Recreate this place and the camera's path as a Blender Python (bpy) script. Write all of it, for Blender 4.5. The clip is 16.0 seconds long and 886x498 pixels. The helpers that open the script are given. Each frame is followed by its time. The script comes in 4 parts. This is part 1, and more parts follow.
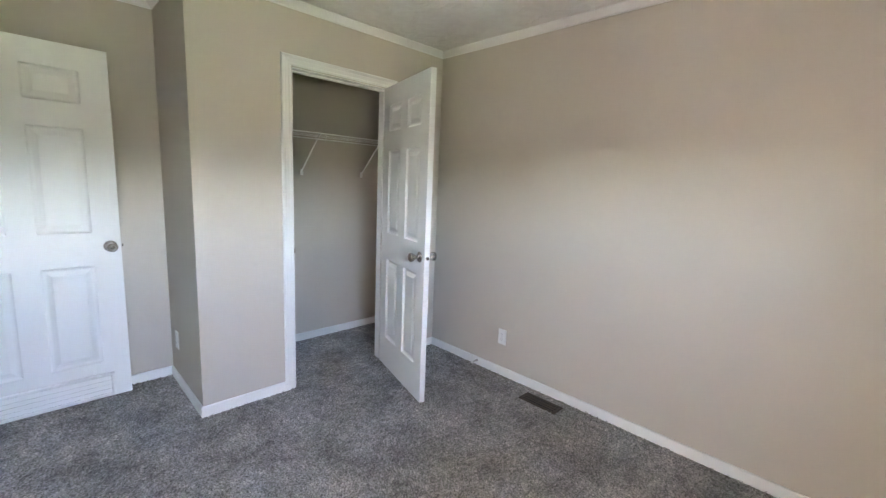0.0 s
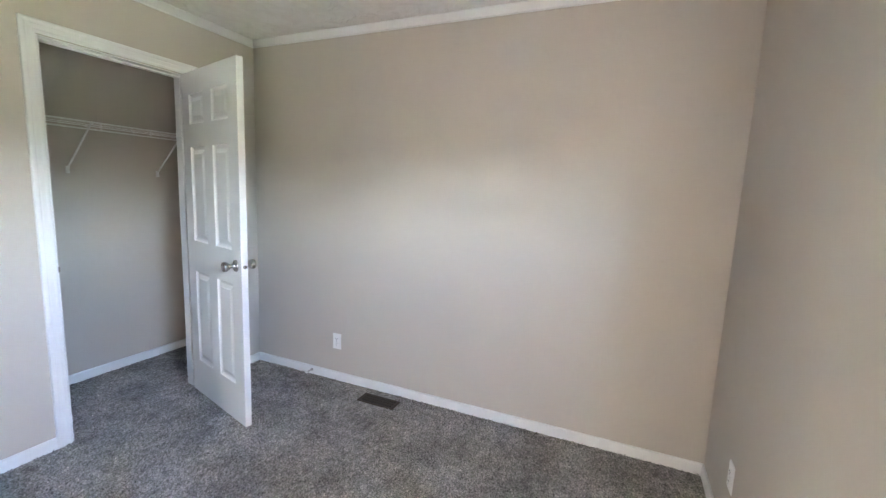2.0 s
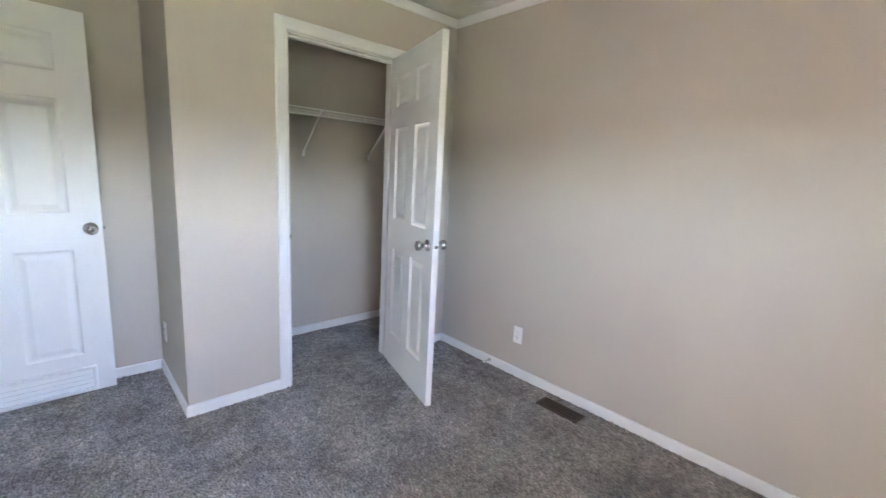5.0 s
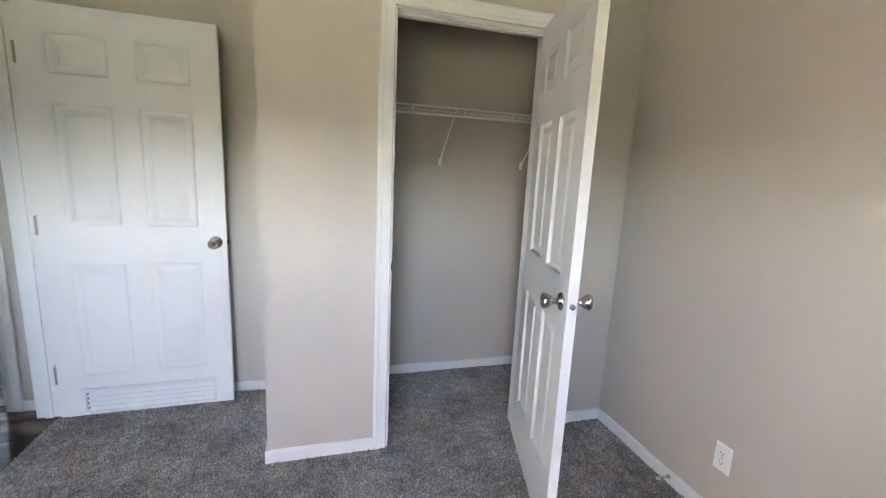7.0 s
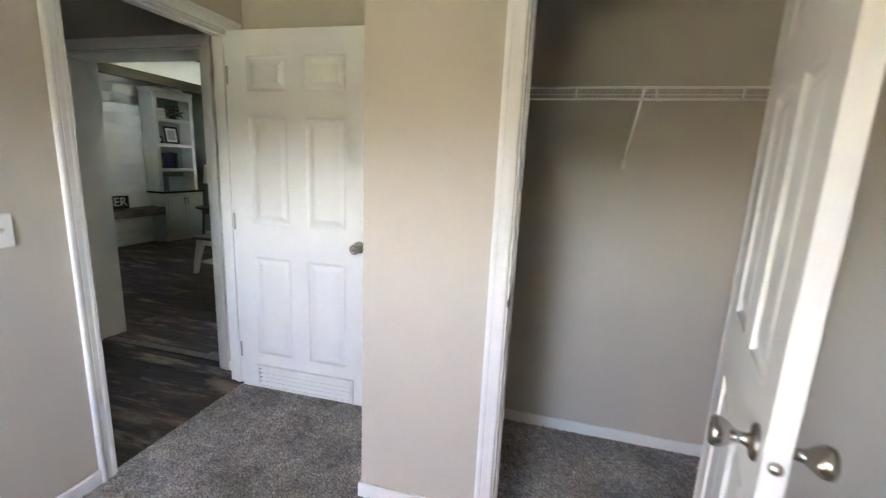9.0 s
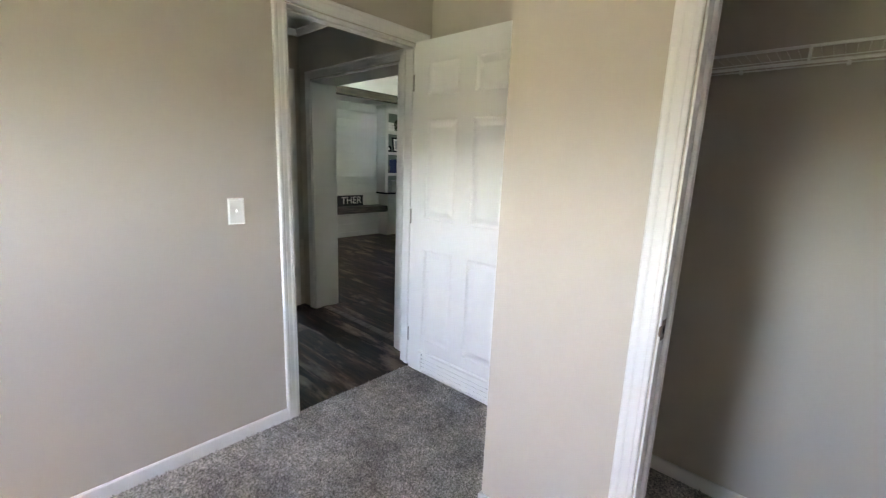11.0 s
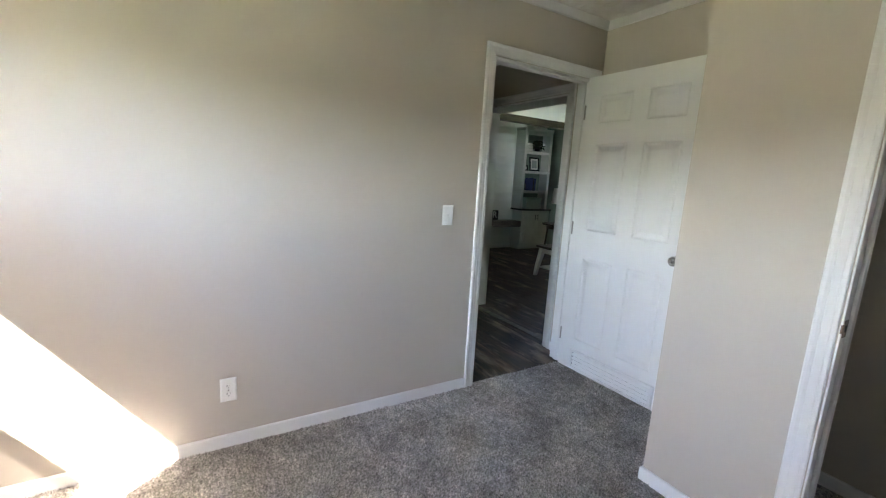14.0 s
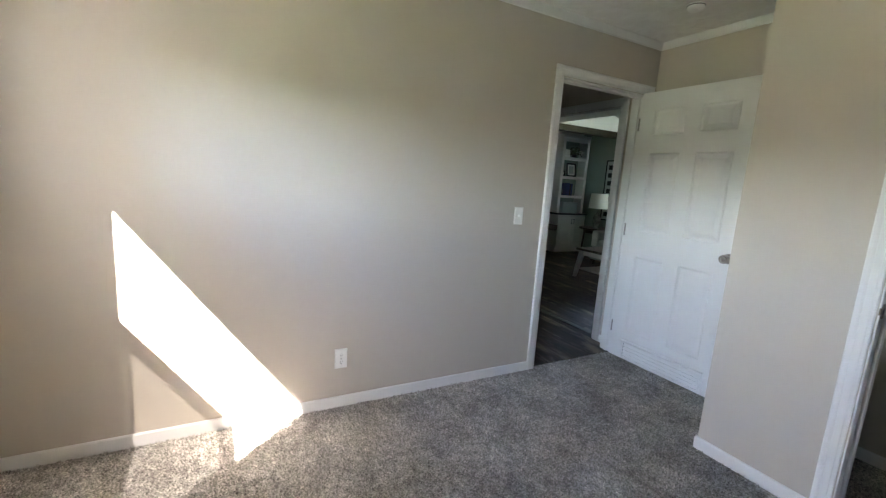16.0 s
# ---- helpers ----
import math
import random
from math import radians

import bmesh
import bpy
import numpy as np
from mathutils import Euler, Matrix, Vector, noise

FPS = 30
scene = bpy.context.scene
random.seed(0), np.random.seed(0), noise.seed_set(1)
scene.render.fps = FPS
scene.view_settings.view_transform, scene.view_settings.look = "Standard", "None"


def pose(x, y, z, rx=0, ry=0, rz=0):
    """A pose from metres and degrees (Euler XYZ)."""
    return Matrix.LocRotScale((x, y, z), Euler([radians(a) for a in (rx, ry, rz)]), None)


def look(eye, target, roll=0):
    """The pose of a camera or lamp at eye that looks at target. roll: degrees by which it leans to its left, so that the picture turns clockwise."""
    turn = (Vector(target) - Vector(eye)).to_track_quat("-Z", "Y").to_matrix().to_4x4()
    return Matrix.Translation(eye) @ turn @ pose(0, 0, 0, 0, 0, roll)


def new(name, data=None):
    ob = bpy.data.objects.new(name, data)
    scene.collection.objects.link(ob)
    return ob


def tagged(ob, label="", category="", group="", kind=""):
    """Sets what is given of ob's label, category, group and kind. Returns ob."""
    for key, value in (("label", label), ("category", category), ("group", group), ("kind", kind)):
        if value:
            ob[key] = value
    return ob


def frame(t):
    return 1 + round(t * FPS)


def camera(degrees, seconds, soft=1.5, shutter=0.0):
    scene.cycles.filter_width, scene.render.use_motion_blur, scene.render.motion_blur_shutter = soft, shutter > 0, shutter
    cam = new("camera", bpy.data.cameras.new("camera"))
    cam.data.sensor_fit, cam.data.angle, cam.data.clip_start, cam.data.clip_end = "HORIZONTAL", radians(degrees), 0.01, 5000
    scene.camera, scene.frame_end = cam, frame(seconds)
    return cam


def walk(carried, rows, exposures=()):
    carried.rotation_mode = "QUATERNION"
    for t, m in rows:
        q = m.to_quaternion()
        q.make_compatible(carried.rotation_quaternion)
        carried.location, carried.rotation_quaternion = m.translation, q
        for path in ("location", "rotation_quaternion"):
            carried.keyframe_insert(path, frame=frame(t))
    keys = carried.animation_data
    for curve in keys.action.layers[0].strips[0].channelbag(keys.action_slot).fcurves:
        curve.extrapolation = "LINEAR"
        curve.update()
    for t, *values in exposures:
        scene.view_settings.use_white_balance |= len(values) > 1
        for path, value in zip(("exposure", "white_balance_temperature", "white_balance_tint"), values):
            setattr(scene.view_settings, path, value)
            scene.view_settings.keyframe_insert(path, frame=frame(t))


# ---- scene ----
cam = camera(93.5, 16.0, 1.15, 0.3)
PATH = [
    (0, (-2.393, -2.51, 1.388), (-1.003, -1.106, 1.076), 2.5),
    (0.5, (-2.384, -2.518, 1.376), (-0.861, -1.256, 1.08), 2.5),
    (1, (-2.367, -2.534, 1.367), (-0.732, -1.42, 1.078), 2.4),
    (1.5, (-2.369, -2.533, 1.38), (-0.628, -1.59, 1.098), 2.4),
    (2, (-2.346, -2.558, 1.39), (-0.526, -1.776, 1.113), 2.3),
    (2.5, (-2.346, -2.575, 1.385), (-0.471, -1.932, 1.117), 2.3),
    (3, (-2.338, -2.585, 1.399), (-0.441, -2.013, 1.125), 2.3),
    (3.5, (-2.335, -2.59, 1.392), (-0.442, -2.005, 1.116), 2.5),
    (4, (-2.329, -2.583, 1.384), (-0.514, -1.797, 1.092), 2.7),
    (4.5, (-2.294, -2.561, 1.368), (-0.689, -1.412, 1.049), 3.0),
    (5, (-2.198, -2.337, 1.322), (-0.858, -0.894, 0.971), 3.0),
    (5.2, (-2.141, -2.238, 1.324), (-0.913, -0.7, 0.969), 2.9),
    (7.3, (-1.451, -1.83, 1.362), (-1.021, 0.09, 1.001), 2.7),
    (7.5, (-1.394, -1.803, 1.352), (-1.06, 0.135, 0.989), 2.7),
    (8, (-1.148, -1.776, 1.351), (-1.074, 0.188, 0.982), 2.7),
    (8.5, (-1.05, -1.655, 1.365), (-1.264, 0.296, 0.983), 2.6),
    (9, (-1.109, -1.405, 1.385), (-1.605, 0.492, 0.993), 2.6),
    (9.5, (-1.144, -1.267, 1.388), (-1.908, 0.539, 0.996), 2.4),
    (10, (-1.085, -1.206, 1.377), (-2.085, 0.482, 0.988), 2.4),
    (10.2, (-1.052, -1.203, 1.362), (-2.114, 0.447, 0.971), 2.3),
    (12.3, (-0.873, -1.174, 1.33), (-2.499, -0.072, 0.952), 2.6),
    (12.5, (-0.877, -1.195, 1.319), (-2.514, -0.107, 0.949), 2.6),
    (13, (-0.844, -1.255, 1.33), (-2.501, -0.196, 0.965), 2.9),
    (13.5, (-0.859, -1.535, 1.335), (-2.522, -0.482, 0.982), 3.2),
    (14, (-0.818, -1.739, 1.327), (-2.5, -0.712, 0.985), 3.3),
    (14.5, (-0.662, -1.84, 1.295), (-2.364, -0.845, 0.958), 3.4),
    (15, (-0.588, -1.917, 1.287), (-2.31, -0.954, 0.959), 3.4),
    (15.5, (-0.602, -2.027, 1.303), (-2.335, -1.085, 0.974), 3.5),
    (16, (-0.67, -2.195, 1.313), (-2.408, -1.262, 0.984), 3.7),
]
walk(cam, [(t, look(eye, target, roll)) for t, eye, target, roll in PATH],
     [(0.0, 6.62, 7100, 18), (2.0, 6.80, 6650, 17), (3.5, 6.80, 6450, 16), (5.0, 6.68, 6950, 20), (7.5, 6.72, 7700, 21), (9.0, 6.84, 8100, 22),
      (10.0, 6.92, 8100, 21), (12.5, 6.70, 7750, 19), (14.5, 6.32, 7450, 16), (16.0, 6.16, 7350, 15)])

# ---- world and sun ----
SUN_WAY = Vector((-0.89, 1.0, -1.376))
world = bpy.data.worlds.new("world")
scene.world = world
world.use_nodes = True
wn = world.node_tree.nodes
wl = world.node_tree.links
sky = wn.new("ShaderNodeTexSky")
sky.sky_type = "NISHITA"
sky.sun_disc = False
sky.dust_density = 0.3
sky.sun_elevation = math.atan2(1.376, math.hypot(0.89, 1.0))
sky.sun_rotation = math.atan2(0.89, -1.0)
wn["Background"].inputs["Strength"].default_value = 0.15
wl.new(sky.outputs[0], wn["Background"].inputs["Color"])
sun = new("sun", bpy.data.lights.new("sun", "SUN"))
sun.data.energy = 2.7
sun.data.angle = radians(0.53)
sun.data.color = (1.0, 0.98, 0.95)
sun.matrix_world = look(-SUN_WAY * 10, (0, 0, 0))


lamp = new("window_daylight", bpy.data.lights.new("window_daylight", "AREA"))
lamp.data.shape, lamp.data.size, lamp.data.size_y = "RECTANGLE", 1.0, 1.1
lamp.data.energy = 0.04
lamp.data.color = (0.96, 1.0, 0.92)
portal = new("window_portal", bpy.data.lights.new("window_portal", "AREA"))
portal.data.shape, portal.data.size, portal.data.size_y = "RECTANGLE", 0.80, 1.27
portal.data.cycles.is_portal = True
portal.matrix_world = look((-2.05, -3.21, 1.268), (-2.05, 0.0, 1.268))
lamp.matrix_world = look((-5.36, 4.53, 1.45), (-5.36, 3.0, 1.25))


# ---- materials ----
def nodes_of(name):
    m = bpy.data.materials.new(name)
    m.use_nodes = True
    nt = m.node_tree
    return m, nt, nt.nodes["Principled BSDF"]


def tex(nt, kind, scale, detail=3.0, stretch=(1, 1, 1), space="Object"):
    co = nt.nodes.new("ShaderNodeTexCoord")
    mp = nt.nodes.new("ShaderNodeMapping")
    mp.inputs["Scale"].default_value = stretch
    nt.links.new(co.outputs[space], mp.inputs["Vector"])
    n = nt.nodes.new(kind)
    n.inputs["Scale"].default_value = scale
    if "Detail" in n.inputs:
        n.inputs["Detail"].default_value = detail
    nt.links.new(mp.outputs[0], n.inputs["Vector"])
    return n


def ramp(nt, source, stops):
    r = nt.nodes.new("ShaderNodeValToRGB")
    e = r.color_ramp.elements
    while len(e) < len(stops):
        e.new(0.5)
    for k, (p, c) in enumerate(stops):
        e[k].position = p
        e[k].color = (*c, 1) if len(c) == 3 else c
    nt.links.new(source, r.inputs[0])
    return r


def bump(nt, bsdf, source, strength, distance, before=None):
    b = nt.nodes.new("ShaderNodeBump")
    b.inputs["Strength"].default_value = strength
    b.inputs["Distance"].default_value = distance
    nt.links.new(source, b.inputs["Height"])
    if before:
        nt.links.new(before.outputs[0], b.inputs["Normal"])
    nt.links.new(b.outputs[0], bsdf.inputs["Normal"])
    return b


def mix(nt, a, b, fac, mode="MIX"):
    """a and b: a colour or a socket; fac: a number or a socket."""
    n = nt.nodes.new("ShaderNodeMix")
    n.data_type = "RGBA"
    n.blend_type = mode
    for value, sock in ((fac, n.inputs[0]), (a, n.inputs[6]), (b, n.inputs[7])):
        if isinstance(value, bpy.types.NodeSocket):
            nt.links.new(value, sock)
        elif isinstance(value, tuple):
            sock.default_value = (*value, 1)
        else:
            sock.default_value = value
    return n.outputs[2]


def paint(name, colour, rough=0.6, vary=0.06, grain=260.0, relief=0.0006, big=1.3, spec=0.3):
    m, nt, b = nodes_of(name)
    n = tex(nt, "ShaderNodeTexNoise", big, 4)
    dark = tuple(c * (1 - vary) for c in colour)
    light = tuple(min(1, c * (1 + vary)) for c in colour)
    r = ramp(nt, n.outputs["Fac"], [(0.3, dark), (0.7, light)])
    nt.links.new(r.outputs[0], b.inputs["Base Color"])
    g = tex(nt, "ShaderNodeTexNoise", grain, 2)
    bump(nt, b, g.outputs["Fac"], 0.5, relief)
    b.inputs["Roughness"].default_value = rough
    b.inputs["Specular IOR Level"].default_value = spec
    return m


def metal(name, colour, rough=0.3):
    m, nt, b = nodes_of(name)
    n = tex(nt, "ShaderNodeTexNoise", 90, 3)
    r = ramp(nt, n.outputs["Fac"], [(0.3, (rough * 0.8,) * 3), (0.7, (rough * 1.25,) * 3)])
    nt.links.new(r.outputs[0], b.inputs["Roughness"])
    b.inputs["Base Color"].default_value = (*colour, 1)
    b.inputs["Metallic"].default_value = 1.0
    return m


def wood(name, dark, light, rough=0.5, scale=6.0, stretch=(1, 12, 12)):
    m, nt, b = nodes_of(name)
    n = tex(nt, "ShaderNodeTexNoise", scale, 6, stretch)
    r = ramp(nt, n.outputs["Fac"], [(0.32, dark), (0.68, light)])
    nt.links.new(r.outputs[0], b.inputs["Base Color"])
    bump(nt, b, n.outputs["Fac"], 0.3, 0.002)
    b.inputs["Roughness"].default_value = rough
    return m


WALL = paint("greige_wall_paint", (0.520, 0.474, 0.413), 0.62, 0.03, 240, 0.0003)
SAGE = paint("grey_green_wall_paint", (0.20, 0.245, 0.215), 0.65, 0.04)
SHIP = paint("white_board_paint", (0.74, 0.74, 0.71), 0.55, 0.04)
TRIM = paint("white_trim_paint", (0.76, 0.76, 0.75), 0.40, 0.015, 120, 0.00005, 3.0, 0.4)
DOORP = paint("white_door_paint", (0.76, 0.76, 0.75), 0.40, 0.02, 150, 0.00018, 2.0, 0.45)
PLASTIC = paint("white_plastic", (0.82, 0.82, 0.80), 0.35, 0.02, 300, 0.0001, 9.0, 0.5)
VINYL = paint("white_vinyl", (0.80, 0.81, 0.81), 0.4, 0.03)
WIRE = paint("white_coated_wire", (0.80, 0.80, 0.78), 0.4, 0.03, 200, 0.0001)
DARK = paint("black_gap", (0.012, 0.012, 0.012), 0.8, 0.2)
NICKEL = metal("satin_nickel", (0.46, 0.445, 0.43), 0.20)
BRONZE = paint("brown_register_enamel", (0.075, 0.055, 0.04), 0.45, 0.15)
HINGE = metal("brushed_hinge_steel", (0.40, 0.385, 0.37), 0.35)
STRIKE = metal("aged_bronze_plate", (0.20, 0.15, 0.12), 0.4)
BLACKTOP = paint("black_stained_counter", (0.02, 0.018, 0.017), 0.35, 0.3)
BEAMW = wood("dark_stained_beam_wood", (0.022, 0.017, 0.008), (0.055, 0.045, 0.022), 0.6, 4, (12, 1, 12))
BENCHW = wood("weathered_bench_wood", (0.05, 0.042, 0.036), (0.14, 0.12, 0.10), 0.6, 5, (12, 1, 12))
TABLEW = wood("dark_table_wood", (0.02, 0.014, 0.010), (0.06, 0.045, 0.033), 0.4, 5, (1, 9, 9))
WHITEW = paint("white_painted_wood", (0.64, 0.64, 0.62), 0.5, 0.06)
FABRIC = paint("white_linen_shade", (0.78, 0.77, 0.73), 0.9, 0.04, 400, 0.001)
CERAM = paint("mottled_grey_ceramic", (0.17, 0.18, 0.18), 0.25, 0.5, 60, 0.0005, 14)
SOFA = paint("light_grey_sofa_cloth", (0.42, 0.43, 0.44), 0.95, 0.08, 500, 0.001)
BLACKP = paint("black_frame_paint", (0.015, 0.015, 0.016), 0.4, 0.2)
PAPER = paint("white_paper", (0.72, 0.72, 0.70), 0.8, 0.05)
BLUEB = paint("dark_blue_book_cloth", (0.03, 0.045, 0.12), 0.7, 0.15)
GREYB = paint("grey_box_card", (0.33, 0.37, 0.37), 0.8, 0.1)
PINK = paint("dusty_pink_petal", (0.42, 0.20, 0.17), 0.8, 0.3)
LEAFD = paint("dark_leaf", (0.035, 0.045, 0.025), 0.7, 0.3)
WOODS = paint("far_foliage", (0.085, 0.115, 0.042), 0.9, 0.3, 3, 0.05, 0.4)
GREYLET = paint("pale_letter_paint", (0.62, 0.63, 0.62), 0.7, 0.05)
SIGNBK = paint("charcoal_sign_board", (0.03, 0.032, 0.035), 0.7, 0.2)
LACE = paint("white_lace_curtain", (0.80, 0.80, 0.77), 0.9, 0.06, 200, 0.001)


def carpet_material(name, tufts):
    m, nt, b = nodes_of(name)
    fine = tex(nt, "ShaderNodeTexNoise", 105, 5)
    clump = tex(nt, "ShaderNodeTexNoise", 26, 5)
    patch = tex(nt, "ShaderNodeTexNoise", 3.4, 8)
    patch.inputs["Roughness"].default_value = 0.72
    base = ramp(nt, fine.outputs["Fac"], [(0.36, (0.235, 0.220, 0.208)), (0.5, (0.440, 0.416, 0.394)), (0.64, (0.685, 0.650, 0.618))])
    mid = ramp(nt, clump.outputs["Fac"], [(0.36, (0.72, 0.72, 0.72)), (0.64, (1.05, 1.05, 1.05))])
    tone = ramp(nt, patch.outputs["Fac"], [(0.38, (0.70, 0.69, 0.685)), (0.50, (0.98, 0.98, 0.98)), (0.62, (1.24, 1.24, 1.24))])
    c = mix(nt, base.outputs[0], mid.outputs[0], 1.0, "MULTIPLY")
    c = mix(nt, c, tone.outputs[0], 1.0, "MULTIPLY")
    if tufts:
        geo = nt.nodes.new("ShaderNodeNewGeometry")
        each = ramp(nt, geo.outputs["Random Per Island"], [(0.0, (0.66, 0.66, 0.66)), (0.6, (1.0, 1.0, 1.0)), (1.0, (1.34, 1.33, 1.31))])
        c = mix(nt, c, each.outputs[0], 1.0, "MULTIPLY")
    nt.links.new(c, b.inputs["Base Color"])
    bump(nt, b, fine.outputs["Fac"], 0.9, 0.008)
    b.inputs["Roughness"].default_value = 1.0
    b.inputs["Specular IOR Level"].default_value = 0.05
    b.inputs["Sheen Weight"].default_value = 0.15
    return m


def ceiling_material():
    m, nt, b = nodes_of("stomped_ceiling_plaster")
    v = tex(nt, "ShaderNodeTexNoise", 9, 3)
    v.inputs["Distortion"].default_value = 0.9
    r = ramp(nt, v.outputs["Fac"], [(0.34, (0, 0, 0)), (0.52, (0.6, 0.6, 0.6)), (0.66, (1, 1, 1))])
    f = tex(nt, "ShaderNodeTexNoise", 34, 3)
    b1 = bump(nt, b, r.outputs[0], 0.55, 0.012)
    bump(nt, b, f.outputs["Fac"], 0.2, 0.004, b1)
    tone = ramp(nt, v.outputs["Fac"], [(0.3, (0.75, 0.735, 0.71)), (0.7, (0.82, 0.81, 0.79))])
    nt.links.new(tone.outputs[0], b.inputs["Base Color"])
    b.inputs["Roughness"].default_value = 0.7
    return m


def plank_material():
    m, nt, b = nodes_of("weathered_dark_plank")
    info = nt.nodes.new("ShaderNodeObjectInfo")
    co = nt.nodes.new("ShaderNodeTexCoord")
    add = nt.nodes.new("ShaderNodeVectorMath")
    add.operation = "MULTIPLY_ADD"
    add.inputs[1].default_value = (1, 1, 1)
    comb = nt.nodes.new("ShaderNodeCombineXYZ")
    mul = nt.nodes.new("ShaderNodeMath")
    mul.operation = "MULTIPLY"
    mul.inputs[1].default_value = 37.0
    nt.links.new(info.outputs["Random"], mul.inputs[0])
    for k in range(3):
        nt.links.new(mul.outputs[0], comb.inputs[k])
    nt.links.new(co.outputs["Object"], add.inputs[0])
    nt.links.new(comb.outputs[0], add.inputs[2])
    mp = nt.nodes.new("ShaderNodeMapping")
    mp.inputs["Scale"].default_value = (0.7, 6.0, 6.0)
    nt.links.new(add.outputs[0], mp.inputs["Vector"])
    grain = nt.nodes.new("ShaderNodeTexNoise")
    grain.inputs["Scale"].default_value = 4.0
    grain.inputs["Detail"].default_value = 8.0
    grain.inputs["Roughness"].default_value = 0.65
    nt.links.new(mp.outputs[0], grain.inputs["Vector"])
    mp2 = nt.nodes.new("ShaderNodeMapping")
    mp2.inputs["Scale"].default_value = (0.8, 2.6, 2.6)
    nt.links.new(add.outputs[0], mp2.inputs["Vector"])
    wear = nt.nodes.new("ShaderNodeTexNoise")
    wear.inputs["Scale"].default_value = 2.2
    wear.inputs["Detail"].default_value = 9.0
    wear.inputs["Roughness"].default_value = 0.62
    nt.links.new(mp2.outputs[0], wear.inputs["Vector"])
    base = ramp(nt, grain.outputs["Fac"], [(0.36, (0.010, 0.0062, 0.0045)), (0.55, (0.034, 0.0205, 0.0138)), (0.74, (0.122, 0.084, 0.060))])
    tone = ramp(nt, info.outputs["Random"], [(0.0, (0.55, 0.52, 0.50)), (0.55, (0.95, 0.91, 0.88)), (0.80, (1.5, 1.42, 1.36)), (1.0, (2.2, 2.1, 2.0))])
    c = mix(nt, base.outputs[0], tone.outputs[0], 1.0, "MULTIPLY")
    pale = ramp(nt, wear.outputs["Fac"], [(0.53, (0, 0, 0)), (0.66, (0.85, 0.85, 0.85))])
    c = mix(nt, c, (0.240, 0.184, 0.142), pale.outputs[0])
    nt.links.new(c, b.inputs["Base Color"])
    bump(nt, b, grain.outputs["Fac"], 0.25, 0.0015)
    b.inputs["Roughness"].default_value = 0.48
    b.inputs["Specular IOR Level"].default_value = 0.2
    return m


def see_through(name, colour, opaque, gloss=False):
    m, nt, b = nodes_of(name)
    out = nt.nodes["Material Output"]
    t = nt.nodes.new("ShaderNodeBsdfTransparent")
    ms = nt.nodes.new("ShaderNodeMixShader")
    nt.links.new(t.outputs[0], ms.inputs[1])
    if gloss:
        g = nt.nodes.new("ShaderNodeBsdfGlossy")
        g.inputs["Roughness"].default_value = 0.02
        fr = nt.nodes.new("ShaderNodeFresnel")
        nt.links.new(fr.outputs[0], ms.inputs[0])
        nt.links.new(g.outputs[0], ms.inputs[2])
    else:
        ms.inputs[0].default_value = opaque
        b.inputs["Base Color"].default_value = (*colour, 1)
        nt.links.new(b.outputs[0], ms.inputs[2])
    nt.links.new(ms.outputs[0], out.inputs["Surface"])
    return m


def grass_material():
    m, nt, b = nodes_of("mown_grass")
    n = tex(nt, "ShaderNodeTexNoise", 0.6, 6)
    f = tex(nt, "ShaderNodeTexNoise", 30, 4)
    a = ramp(nt, n.outputs["Fac"], [(0.3, (0.135, 0.168, 0.060)), (0.7, (0.180, 0.212, 0.088))])
    c = mix(nt, a.outputs[0], f.outputs["Fac"], 0.15, "MULTIPLY")
    nt.links.new(c, b.inputs["Base Color"])
    bump(nt, b, f.outputs["Fac"], 1.0, 0.03)
    b.inputs["Roughness"].default_value = 0.9
    return m


CARPET = carpet_material("grey_frieze_carpet", False)
PILE = carpet_material("grey_carpet_pile", True)
PLASTER = ceiling_material()
PLANK = plank_material()
GLASS = see_through("window_glass", (1, 1, 1), 0, True)
SCREEN = see_through("solar_screen_mesh", (0.04, 0.04, 0.04), 0.976)
GRASS = grass_material()


# ---- mesh helpers ----
def part(name, bm, material, parent=None, label="", smooth=False):
    me = bpy.data.meshes.new(name)
    bmesh.ops.recalc_face_normals(bm, faces=bm.faces)
    if smooth:
        for f in bm.faces:
            f.smooth = True
    bm.to_mesh(me)
    bm.free()
    me.materials.append(material)
    ob = new(name, me)
    if parent:
        ob.parent = parent
    if label:
        ob["label"] = label
    return ob


def thing(name, m, label, category, group="", kind=""):
    ob = new(name)
    ob.empty_display_size = 0.1
    ob.matrix_basis = m
    return tagged(ob, label, category, group, kind)


def block(bm, a, b, bevel=0.0, segments=2):
    """A box from corner a to corner b, with rounded edges."""
    verts = [bm.verts.new((x, y, z)) for x in (a[0], b[0]) for y in (a[1], b[1]) for z in (a[2], b[2])]
    faces = [bm.faces.new([verts[i] for i in q]) for q in ((0, 1, 3, 2), (4, 6, 7, 5), (0, 4, 5, 1), (2, 3, 7, 6), (0, 2, 6, 4), (1, 5, 7, 3))]
    if bevel:
        edges = list({e for f in faces for e in f.edges})
        bmesh.ops.bevel(bm, geom=edges, offset=bevel, segments=segments, affect="EDGES", profile=0.5)
    return bm


def box(a, b, bevel=0.0, segments=2):
    return block(bmesh.new(), a, b, bevel, segments)


